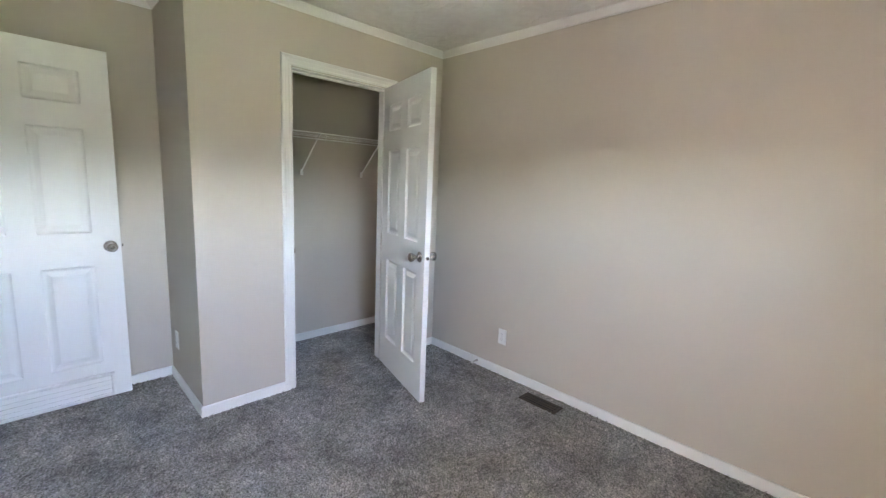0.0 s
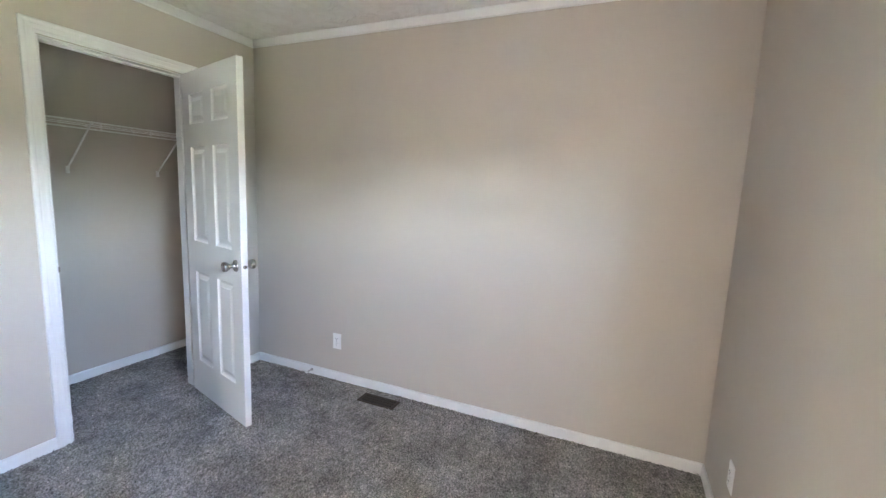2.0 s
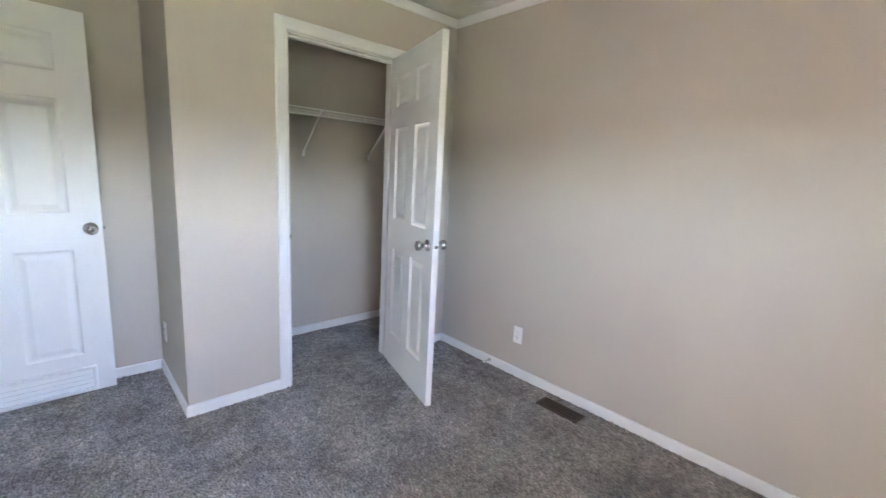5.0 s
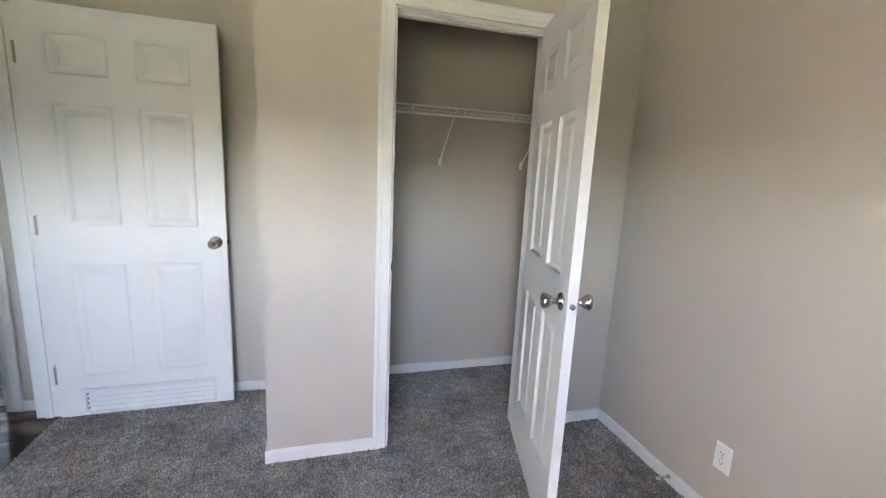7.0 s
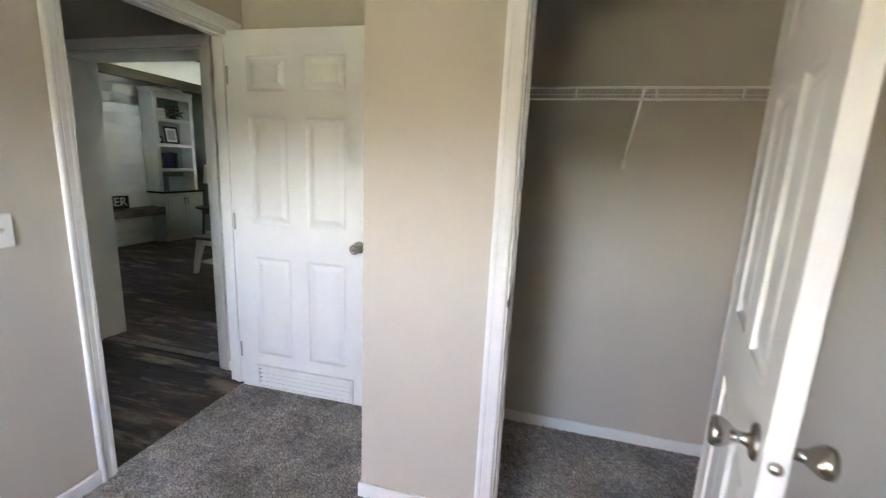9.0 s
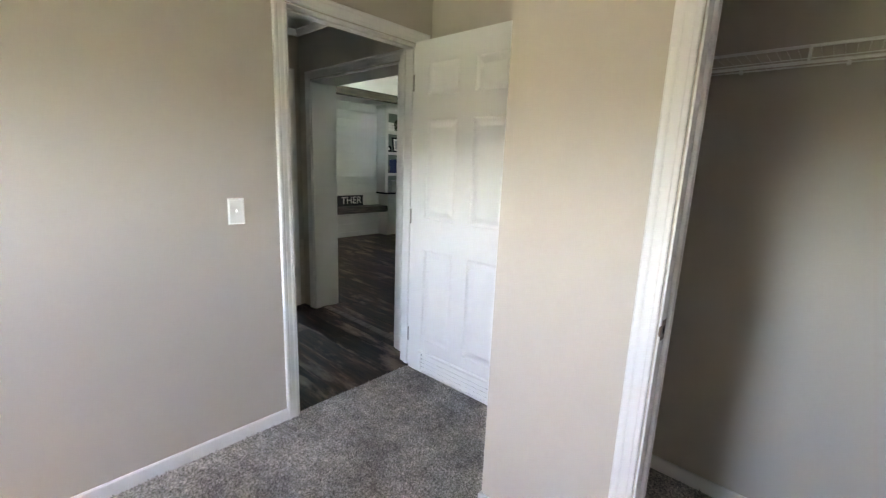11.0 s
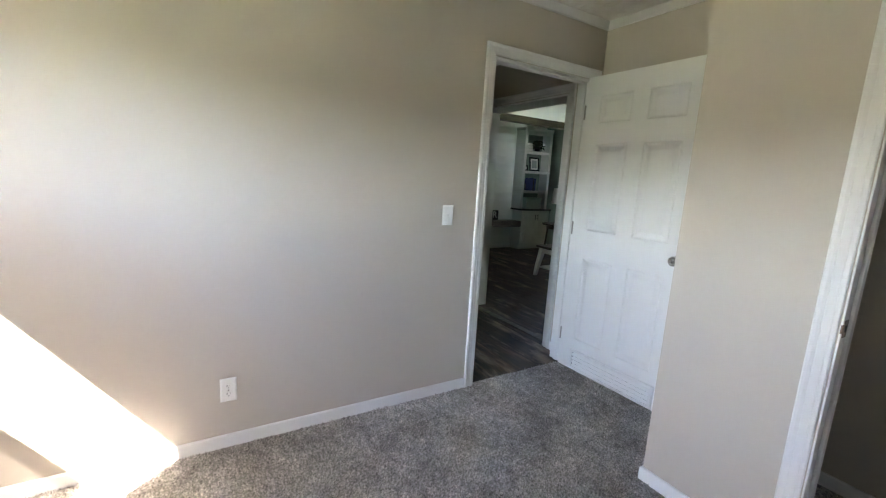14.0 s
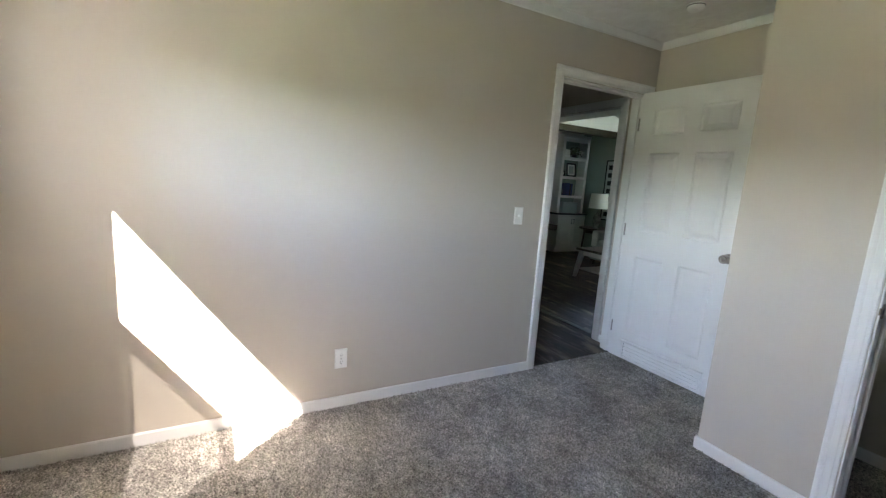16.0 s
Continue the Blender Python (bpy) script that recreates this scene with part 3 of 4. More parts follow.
def outlet(m, label):
    o = thing("outlet", m, label, "outlet", "white wall outlets")
    part("cover_plate", plate_bm(), PLASTIC, o)
    for s in (-1, 1):
        bm = lathe([(0.0, 0.0), (0.0165, 0.0), (0.0170, 0.0016), (0.0158, 0.0024), (0.0, 0.0024)], 24, pose(0, -0.0055, s * 0.0195, 90))
        for v in bm.verts:
            v.co.z = s * 0.0195 + max(-0.0135, min(0.0135, v.co.z - s * 0.0195))
        r = part("receptacle", bm, PLASTIC, o)
        for x, h in ((-0.0062, 0.0042), (0.0062, 0.0034)):
            part("slot", box((x - 0.0012, -0.0084, s * 0.0195 + 0.003 - h), (x + 0.0012, -0.0074, s * 0.0195 + 0.003 + h)), DARK, r)
        part("ground_hole", rod(bmesh.new(), (0, -0.0084, s * 0.0195 - 0.0075), (0, -0.0074, s * 0.0195 - 0.0075), 0.0022, 10), DARK, r)
    part("screw", rod(bmesh.new(), (0, -0.0068, 0), (0, -0.0055, 0), 0.003, 12), NICKEL, o)
    return o


outlet(pose(0.0, -0.753, 0.291, 0, 0, -90), "white duplex outlet above the baseboard by the register")
outlet(pose(XW, -1.624, 0.289, 0, 0, 90), "white duplex outlet on the sunlit wall")
outlet(pose(-0.468, YS, 0.300, 0, 0, 180), "white duplex outlet on the window wall")
outlet(pose(XB, 0.535, 0.300, 0, 0, -90), "white duplex outlet on the closet side wall")

sw = thing("light_switch", pose(XW, -0.476, 1.109, 0, 0, 90), "white toggle light switch beside the doorway", "light switch")
part("cover_plate", plate_bm(), PLASTIC, sw)
part("toggle_slot", box((-0.006, -0.0066, -0.013), (0.006, -0.0058, 0.013)), PLASTIC, sw)
bm = box((-0.0045, -0.018, -0.006), (0.0045, -0.006, 0.006), 0.002)
bmesh.ops.rotate(bm, verts=bm.verts, cent=(0, -0.006, 0), matrix=Matrix.Rotation(radians(-22), 3, "X"))
part("toggle", bm, PLASTIC, sw)
for z in (-0.030, 0.030):
    part("screw", rod(bmesh.new(), (0, -0.0068, z), (0, -0.0055, z), 0.003, 12), PLASTIC, sw)

reg = thing("floor_register", pose(-0.135, -1.190, 0.003), "brown slotted metal floor register set into the carpet", "floor register")
RW, RL = 0.055, 0.135
part("rim", sweep(bmesh.new(), [((-RW, -RL), (-1, -1)), ((RW, -RL), (1, -1)), ((RW, RL), (1, 1)), ((-RW, RL), (-1, 1))],
     [(-0.014, 0.0), (-0.014, 0.006), (-0.008, 0.0075), (-0.001, 0.004), (0.0, 0.0)], lambda u, z, d: (u, z, d), True), BRONZE, reg)
part("duct_shadow", box((-RW + 0.012, -RL + 0.012, -0.001), (RW - 0.012, RL - 0.012, 0.0005)), DARK, reg, "dark opening of the duct")
for k in range(15):
    y = -RL + 0.022 + k * (2 * RL - 0.044) / 14
    part("slat", box((-RW + 0.013, y - 0.0030, 0.001), (RW - 0.013, y + 0.0030, 0.0055), 0.001, 1), BRONZE, reg)
for x in (-0.013, 0.013):
    part("bar", box((x - 0.002, -RL + 0.013, 0.0012), (x + 0.002, RL - 0.013, 0.0062), 0.0008, 1), BRONZE, reg)

ds = thing("door_stop", pose(-0.011, -0.533, 0.036, 0, -90, 0), "steel spring door stop with white rubber tip on the baseboard", "door stop")
part("base", lathe([(0.0, 0.0), (0.011, 0.0), (0.011, 0.002), (0.006, 0.005), (0.0, 0.005)], 16), HINGE, ds)
bm = bmesh.new()
prev = None
for k in range(121):
    a = k / 120 * 2 * math.pi * 15
    p = Vector((0.0045 * math.cos(a), 0.0045 * math.sin(a), 0.004 + 0.050 * k / 120))
    if prev is not None and k % 2 == 0:
        rod(bm, prev, p, 0.0011, 4)
    if k % 2 == 0:
        prev = p
part("spring", bm, HINGE, ds)
part("tip", lathe([(0.0, 0.050), (0.007, 0.050), (0.0082, 0.054), (0.0080, 0.064), (0.006, 0.067), (0.0, 0.067)], 16), PLASTIC, ds, "white rubber tip", True)

sd = thing("smoke_detector", pose(-2.32, 0.235, H), "small white round smoke detector on the ceiling", "smoke detector")
part("body", lathe([(0.0, 0.0), (0.046, 0.0), (0.048, -0.006), (0.046, -0.020), (0.038, -0.031), (0.024, -0.035), (0.0, -0.035)], 32), PLASTIC, sd, "", True)
part("button", lathe([(0.0, -0.034), (0.010, -0.034), (0.010, -0.038), (0.0, -0.038)], 16, pose(0.02, 0, 0)), PLASTIC, sd)
part("vent_ring", lathe([(0.0470, -0.008), (0.0485, -0.008), (0.0485, -0.012), (0.0470, -0.012)], 32), DARK, sd)

# ---- bedroom window ----
win = thing("window_1", pose(0, 0, 0), "white vinyl single-hung window with a half solar screen", "window", "", "structure")
wx0, wx1, wz0, wz1 = WO
wx1 -= 0.029                                                   # the sash stands clear of a wide jamb liner
yo, yi = YS - 0.15, YS


def bar(name, a, b, material=VINYL, parent=win, bevel=0.003):
    return part(name, box(a, b, bevel, 1), material, parent)


fw = 0.010
for a, b in (((wx0, yo, wz0), (wx0 + fw, yi - 0.012, wz1)), ((wx1 - fw, yo, wz0), (wx1 + 0.029, yi - 0.012, wz1)),
             ((wx0 + fw, yo, wz1 - fw), (wx1 - fw, yi - 0.012, wz1)), ((wx0 + fw, yo, wz0), (wx1 - fw, yi - 0.012, wz0 + fw))):
    bar("window_frame", a, b)


def sash(name, y, z0, z1, wide):
    s = bar(name, (wx0 + fw, y, z1 - wide), (wx1 - fw, y + 0.028, z1))
    bar("sash_rail", (wx0 + fw, y, z0), (wx1 - fw, y + 0.028, z0 + wide), VINYL, s)
    for x in (wx0 + fw, wx1 - fw - 0.026):
        bar("stile", (x, y, z0 + wide), (x + 0.026, y + 0.028, z1 - wide), VINYL, s)
    p = part("pane", box((wx0 + fw + 0.026, y + 0.012, z0 + wide), (wx1 - fw - 0.026, y + 0.015, z1 - wide)), GLASS, s)
    p.visible_shadow = False
    return s


sash("upper_sash", YS - 0.115, 1.272, wz1 - fw, 0.034)
sash("lower_sash", YS - 0.080, wz0 + fw, 1.300, 0.036)
SX0, SX1, SZ0, SZ1 = -2.330, -1.668, wz0 + fw, 1.330
sc = bar("screen_frame", (SX0, yo + 0.006, SZ1 - 0.018), (SX1, yo + 0.016, SZ1), VINYL, win, 0.001)
for x in (SX0, SX1 - 0.016):
    bar("screen_bar", (x, yo + 0.006, SZ0 + 0.018), (x + 0.016, yo + 0.016, SZ1 - 0.018), VINYL, sc, 0.001)
bar("screen_bar", (SX0, yo + 0.006, SZ0), (SX1, yo + 0.016, SZ0 + 0.018), VINYL, sc, 0.001)
bm = bmesh.new()
bm.faces.new([bm.verts.new(p) for p in ((wx0 + 0.012, yo + 0.011, SZ0 + 0.004), (wx1 - 0.012, yo + 0.011, SZ0 + 0.004), (wx1 - 0.012, yo + 0.011, SZ1 - 0.010), (wx0 + 0.012, yo + 0.011, SZ1 - 0.010))])
part("screen_mesh", bm, SCREEN, sc, "dark woven solar screen")
bar("window_sill", (wx0 - 0.085, YS - 0.012, wz0 - 0.020), (wx1 + 0.114, YS + 0.030, wz0 + 0.002), TRIM, win, 0.004)
bm = sweep(bmesh.new(), [((wx0, wz0), (-1, 0)), ((wx0, wz1), (-1, 1)), ((wx1 + 0.029, wz1), (1, 1)), ((wx1 + 0.029, wz0), (1, 0))], CASING, lambda u, z, d: (u, YS + d, z))
part("window_casing", bm, TRIM, win)
bar("window_apron", (wx0 - 0.066, YS, wz0 - 0.085), (wx1 + 0.095, YS + 0.013, wz0 - 0.020), TRIM, win, 0.003)

# ---- hall: wide cased opening and the next doorway ----
OX0, OX1, OZ = -4.275, -3.145, 1.99
lin = thing("trim_opening", pose(0, 0, 0), "white lined and cased wide opening between hall and living room", "trim", "", "structure")
for a, b in (((OX0, HY0 - 0.004, 0), (OX0 + 0.016, HY1 + 0.010, OZ)), ((OX1 - 0.016, HY0 - 0.004, 0), (OX1, HY1 + 0.010, OZ)), ((OX0 + 0.016, HY0 - 0.004, OZ - 0.016), (OX1 - 0.016, HY1 + 0.010, OZ))):
    part("lining_board", box(a, b, 0.002, 1), TRIM, lin)
part("casing", sweep(bmesh.new(), [((OX0, 0), (-1, 0)), ((OX0, OZ), (-1, 1)), ((OX1, OZ), (1, 1)), ((OX1, 0), (1, 0))], CASING, lambda u, z, d: (u, HY0 - d, z)), TRIM, lin)
door_casing("trim_next_door", -0.20, 0.59, 2.02, lambda u, z, d: (HX + d, u, z), "white moulded casing of another hall doorway")
jambs("trim_next_door_jamb", -0.20, 0.59, 2.02, -0.004, 0.124, lambda u, z, d: (HX - d, u, z), (0.05, 0.08), "white door lining in the hall")
for a, b, w in (((OX1 + 0.066, HY0), (XW - 0.115, HY0), (0, -1)), ((XW - 0.115, DO[1] + 0.066), (XW - 0.115, HY0), (-1, 0)), ((HX, -1.4), (HX, -0.266), (1, 0)), ((XW - 0.115, -1.4), (XW - 0.115, DO[0] - 0.066), (-1, 0))):
    strip("baseboard", a, b, w, BH, 0.011, 0.0, "white painted baseboard in the hall")
for a, b, w in (((HX, HY0), (XW - 0.115, HY0), (0, -1)), ((HX, -1.4), (HX, HY0), (1, 0))):
    crown(a, b, w, H)
tagged(part("threshold", box((OX0 + 0.016, 0.760, -0.004), (OX1 - 0.016, 0.825, 0.009), 0.004, 2), BENCHW), "grey wooden transition strip between the plank floors", "threshold", "", "structure")

# ---- living room ----
gable = bpy.data.objects["wall_living_gable"]
zb = 0.09
while zb < 2.42:
    part("board", box((LX, HY1 + 0.1, zb + 0.0015), (LX + 0.014, LY, min(zb + 0.1385, 2.43)), 0.0015, 1), SHIP, gable)
    zb += 0.14
strip("baseboard", (LX, HY1 + 0.1), (LX, 3.75), (1, 0), 0.09, 0.018, 0.0, "white painted baseboard under the shiplap")
strip("baseboard", (-6.94, LY), (LE, LY), (0, -1), 0.09, 0.014, 0.0, "white painted baseboard in the living room")
tagged(part("beam", box((-6.315, HY1 + 0.1, 2.258), (-6.180, LY, 2.364), 0.006, 2), BEAMW), "dark stained wooden beam under the header wall", "beam", "", "structure")

CX0, CX1, CY0, CY1 = LX + 0.016, -6.955, 3.75, LY - 0.004
base = thing("base_cabinet", pose(0, 0, 0), "white built-in base cabinet with two doors", "cabinet")
part("body", box((CX0, CY0, 0.085), (CX1, CY1, 0.768), 0.003, 1), WHITEW, base)
part("plinth", box((CX0, CY0 + 0.012, 0.0), (CX1 - 0.05, CY1, 0.085)), WHITEW, base)
for k in range(2):
    y0 = CY0 + 0.035 + k * 0.325
    bm = box((CX1, y0, 0.13), (CX1 + 0.018, y0 + 0.318, 0.735), 0.003, 1)
    d = part("cabinet_door", bm, WHITEW, base)
    part("door_panel", sweep(bmesh.new(), [((y0 + 0.055, 0.19), (-1, -1)), ((y0 + 0.263, 0.19), (1, -1)), ((y0 + 0.263, 0.680), (1, 1)), ((y0 + 0.055, 0.680), (-1, 1))],
         [(-0.010, 0.0), (-0.010, 0.003), (0.0, 0.006), (0.004, 0.0)], lambda u, z, q: (CX1 + 0.0178 + q, u, z), True), WHITEW, d)
    yp = y0 + (0.290 if k == 0 else 0.028)
    h = part("pull", rod(bmesh.new(), (CX1 + 0.045, yp, 0.590), (CX1 + 0.045, yp, 0.690), 0.005), BLACKP, d, "black bar pull")
    for z in (0.605, 0.675):
        part("pull_post", rod(bmesh.new(), (CX1 + 0.018, yp, z), (CX1 + 0.045, yp, z), 0.004), BLACKP, h)
tagged(part("counter_top", box((CX0, CY0 - 0.06, 0.7685), (CX1 + 0.045, CY1, 0.800), 0.004, 2), BLACKTOP), "black stained wooden counter on the white cabinet", "counter")

book = thing("bookcase", pose(0, 0, 0), "white built-in bookcase with four shelves, partly filled", "bookcase")
BX, BY0, BY1 = -6.99, CY0 - 0.05, CY1 - 0.075
part("side_panel", box((CX0, BY0, 0.801), (BX, BY0 + 0.03, 2.27), 0.002, 1), WHITEW, book)
part("side_panel", box((CX0, BY1 - 0.03, 0.801), (BX, BY1, 2.27), 0.002, 1), WHITEW, book)
part("back_panel", box((CX0, BY0 + 0.03, 0.801), (CX0 + 0.012, BY1 - 0.03, 2.27)), SAGE, book, "grey green painted back panel")
part("face_stile", box((BX, BY0, 0.801), (BX + 0.019, BY0 + 0.06, 2.27), 0.002, 1), WHITEW, book)
part("face_stile", box((BX, BY1 - 0.06, 0.801), (BX + 0.019, BY1, 2.27), 0.002, 1), WHITEW, book)
part("top_rail", box((BX, BY0 + 0.06, 2.20), (BX + 0.019, BY1 - 0.06, 2.27), 0.002, 1), WHITEW, book)
part("crown_board", box((CX0, BY0 - 0.02, 2.271), (BX + 0.035, BY1, 2.335), 0.008, 2), WHITEW, book)
for z in (1.150, 1.530, 1.905):
    part("shelf", box((CX0 + 0.012, BY0 + 0.031, z - 0.045), (BX + 0.012, BY1 - 0.031, z), 0.003, 1), WHITEW, book)

bench = thing("wall_bench", pose(0, 0, 0), "weathered grey wooden floating bench along the shiplap wall", "bench")
part("slab", box((LX + 0.015, 1.35, 0.450), (-6.95, CY0 - 0.004, 0.560), 0.006, 2), BENCHW, bench)


def letters(text, size, m, material, parent, name="letters"):
    cu = bpy.data.curves.new(name, "FONT")
    cu.body = text
    cu.size = size
    cu.extrude = 0.002
    cu.align_x, cu.align_y = "RIGHT", "CENTER"
    tmp = bpy.data.objects.new(name, cu)
    scene.collection.objects.link(tmp)
    me = bpy.data.meshes.new_from_object(tmp.evaluated_get(bpy.context.evaluated_depsgraph_get()))
    bpy.data.objects.remove(tmp)
    me.materials.clear()
    me.materials.append(material)
    ob = new(name, me)
    ob.parent = parent
    ob.matrix_basis = m
    return ob


wsn = thing("word_sign", pose(LX + 0.05, 2.80, 0.561), "charcoal wooden word sign with pale letters on the bench", "sign")
part("board", box((-0.014, -0.56, 0.0), (0.014, 0.56, 0.185), 0.003, 1), SIGNBK, wsn)
letters("THER", 0.175, Matrix.Translation((0.0145, 0.525, 0.095)) @ pose(0, 0, 0, 90, 0, 90), GREYLET, wsn)


# shelf contents
def books(y, z, sizes, mats, label, x=BX - 0.11):
    s = thing("book_stack", pose(x, y, z + 0.001), label, "books")
    h = 0.0
    for k, (w, d, t) in enumerate(sizes):
        bk = part("cover", box((-d / 2, -w / 2, h), (d / 2, w / 2, h + t), 0.003, 1), mats[k % len(mats)], s)
        part("pages", box((-d / 2 + 0.004, -w / 2 + 0.004, h + 0.004), (d / 2 + 0.0015, w / 2 + 0.0015, h + t - 0.004)), PAPER, bk)
        h += t
    return s


books(3.84, 1.905, ((0.20, 0.16, 0.05), (0.19, 0.15, 0.05), (0.18, 0.15, 0.045)), (PAPER, GREYB, PAPER), "stack of three pale books on the top shelf")


def upright_books(y, z, specs, label):
    s = thing("book_row", pose(BX - 0.11, y, z + 0.001), label, "books")
    q = 0.0
    for t, h, mt in specs:
        bk = part("cover", box((-0.075, q, 0), (0.075, q + t, h), 0.003, 1), mt, s)
        part("pages", box((-0.072, q + 0.003, 0.003), (0.0, q + t - 0.003, h + 0.001)), PAPER, bk)
        q += t + 0.002
    return s


upright_books(3.95, 1.150, ((0.035, 0.24, BLUEB), (0.045, 0.25, BLUEB), (0.03, 0.23, BLACKP), (0.04, 0.24, BLUEB)), "row of dark blue books standing on the shelf")


def picture_frame(y, z, w, h, label):
    f = thing("picture_frame", pose(BX - 0.10, y, z + 0.001, 0, -8, 0), label, "picture frame")
    part("frame", sweep(bmesh.new(), [((-w / 2, 0), (-1, -1)), ((w / 2, 0), (1, -1)), ((w / 2, h), (1, 1)), ((-w / 2, h), (-1, 1))],
         [(-0.03, 0.0), (-0.03, 0.010), (-0.005, 0.016), (0.0, 0.012), (0.0, 0.0)], lambda u, q, d: (d, u, q), True), BLACKP, f)
    part("backing", box((-0.004, -w / 2 + 0.004, 0.004), (0.002, w / 2 - 0.004, h - 0.004)), BLACKP, f)
    part("mat", box((0.002, -w / 2 + 0.03, 0.03), (0.004, w / 2 - 0.03, h - 0.03)), PAPER, f, "white paper mat")
    part("print", box((0.004, -w / 2 + 0.06, 0.06), (0.005, w / 2 - 0.06, h - 0.06)), GREYB, f, "plain grey print")
    return f


picture_frame(4.09, 1.530, 0.25, 0.27, "black picture frame leaning on the shelf")
picture_frame(3.85, 1.530, 0.15, 0.11, "small black picture frame lying low on the shelf")


def bowl_of_leaves():
    s = thing("dark_plant", pose(BX - 0.13, 4.15, 1.906), "dark trailing plant in a small black pot", "plant")
    part("pot", lathe([(0.0, 0.0), (0.045, 0.0), (0.060, 0.07), (0.056, 0.07), (0.042, 0.01), (0.0, 0.01)], 20), BLACKP, s, "", True)
    bm = bmesh.new()
    rnd = random.Random(5)
    for k in range(150):
        a, e, r = rnd.uniform(0, 6.28), rnd.uniform(-0.3, 1.3), rnd.uniform(0.05, 0.15)
        c = Vector((r * 0.75 * math.cos(a) * math.cos(e), 1.2 * r * math.sin(a) * math.cos(e), 0.09 + r * math.sin(e)))
        m = Matrix.Translation(c) @ Euler((rnd.uniform(0, 3), rnd.uniform(0, 3), rnd.uniform(0, 3))).to_matrix().to_4x4()
        v = [bm.verts.new(m @ Vector(p)) for p in ((0, -0.03, 0), (0.012, 0, 0.004), (0, 0.03, 0), (-0.012, 0, 0.004))]
        bm.faces.new(v)
    tagged(part("leaves", bm, LEAFD, s), kind="stuff")


bowl_of_leaves()
vs = thing("grey_vase", pose(BX - 0.12, 3.85, 1.151), "small mottled grey vase on the shelf", "vase")
part("body", lathe([(0.0, 0.0), (0.035, 0.0), (0.055, 0.05), (0.058, 0.10), (0.035, 0.16), (0.028, 0.18), (0.034, 0.195), (0.028, 0.19), (0.0, 0.17)], 24), CERAM, vs, "", True)
bx = thing("storage_box", pose(BX - 0.115, 4.07, 0.801), "pale grey lidded storage box on the counter", "box")
part("body", box((-0.11, -0.19, 0.0), (0.11, 0.19, 0.165), 0.004, 1), GREYB, bx)
part("lid", box((-0.115, -0.195, 0.165), (0.115, 0.195, 0.215), 0.004, 1), GREYB, bx)

# end table and lamp
et = thing("end_table", pose(-6.24, 4.00, 0.0), "small round end table with dark top and legs", "side table")
part("tabletop", lathe([(0.0, 0.566), (0.265, 0.566), (0.276, 0.570), (0.282, 0.580), (0.278, 0.594), (0.0, 0.594)], 40), TABLEW, et)
part("apron", lathe([(0.19, 0.50), (0.20, 0.50), (0.20, 0.566), (0.19, 0.566)], 32), TABLEW, et)
for k in range(4):
    a = radians(45 + 90 * k)
    part("leg", rod(bmesh.new(), (0.21 * math.cos(a), 0.21 * math.sin(a), 0.0), (0.17 * math.cos(a), 0.17 * math.sin(a), 0.566), 0.016, 12), TABLEW, et)
lp = thing("table_lamp", pose(-6.23, 4.02, 0.5945), "table lamp with white drum shade and mottled grey base", "lamp")
part("base", lathe([(0.0, 0.0), (0.060, 0.0), (0.062, 0.012), (0.050, 0.022), (0.066, 0.06), (0.074, 0.12), (0.070, 0.19), (0.050, 0.25), (0.022, 0.275), (0.016, 0.30), (0.0, 0.30)], 28), CERAM, lp, "", True)
part("stem", rod(bmesh.new(), (0, 0, 0.29), (0, 0, 0.62), 0.006), NICKEL, lp)
part("shade", lathe([(0.175, 0.365), (0.150, 0.640), (0.1485, 0.640), (0.1735, 0.365), (0.175, 0.365)], 40), FABRIC, lp, "white linen drum shade", True)
part("shade_spider", rod(bmesh.new(), (-0.149, 0, 0.622), (0.149, 0, 0.622), 0.003), NICKEL, lp)

# coffee table
ct = thing("coffee_table", pose(-4.75, 2.84, 0.0), "coffee table with dark top, white splayed legs and low shelf", "coffee table")
TX, TY = 0.43, 0.36
part("tabletop", box((-TX, -TY, 0.408), (TX, TY, 0.442), 0.008, 3), TABLEW, ct)
for y in (-0.30, 0.30):
    part("apron", box((-TX + 0.06, y - 0.010, 0.335), (TX - 0.06, y + 0.010, 0.408), 0.003, 1), WHITEW, ct)
for x in (-0.36, 0.36):
    part("apron", box((x - 0.010, -0.29, 0.335), (x + 0.010, 0.29, 0.408), 0.003, 1), WHITEW, ct)
part("low_shelf", box((-0.37, -0.31, 0.118), (0.37, 0.31, 0.140), 0.004, 2), WHITEW, ct, "white painted low shelf")
for sx in (-1, 1):
    for sy in (-1, 1):
        bm = bmesh.new()
        rings = []
        for cx, cy, z, w in ((0.405, 0.345, 0.0, 0.020), (0.390, 0.330, 0.14, 0.026), (0.350, 0.290, 0.408, 0.036)):
            rings.append([bm.verts.new((sx * cx + dx * w, sy * cy + dy * w, z)) for dx, dy in ((-1, -1), (1, -1), (1, 1), (-1, 1))])
        for p, q in zip(rings, rings[1:]):
            for i in range(4):
                bm.faces.new((p[i], p[(i + 1) % 4], q[(i + 1) % 4], q[i]))
        bm.faces.new(rings[0])
        bm.faces.new(rings[-1])
        part("leg", bm, WHITEW, ct)
wg = thing("flower_wagon", pose(-4.86, 2.92, 0.4425, 0, 0, -14), "small white wagon planter with dark wheels and dusty pink flowers", "planter")
tray = part("tray", box((-0.15, -0.075, 0.045), (0.15, 0.075, 0.125), 0.006, 2), WHITEW, wg, "white painted wooden tray")
part("soil", box((-0.138, -0.063, 0.1245), (0.138, 0.063, 0.129)), TABLEW, tray)
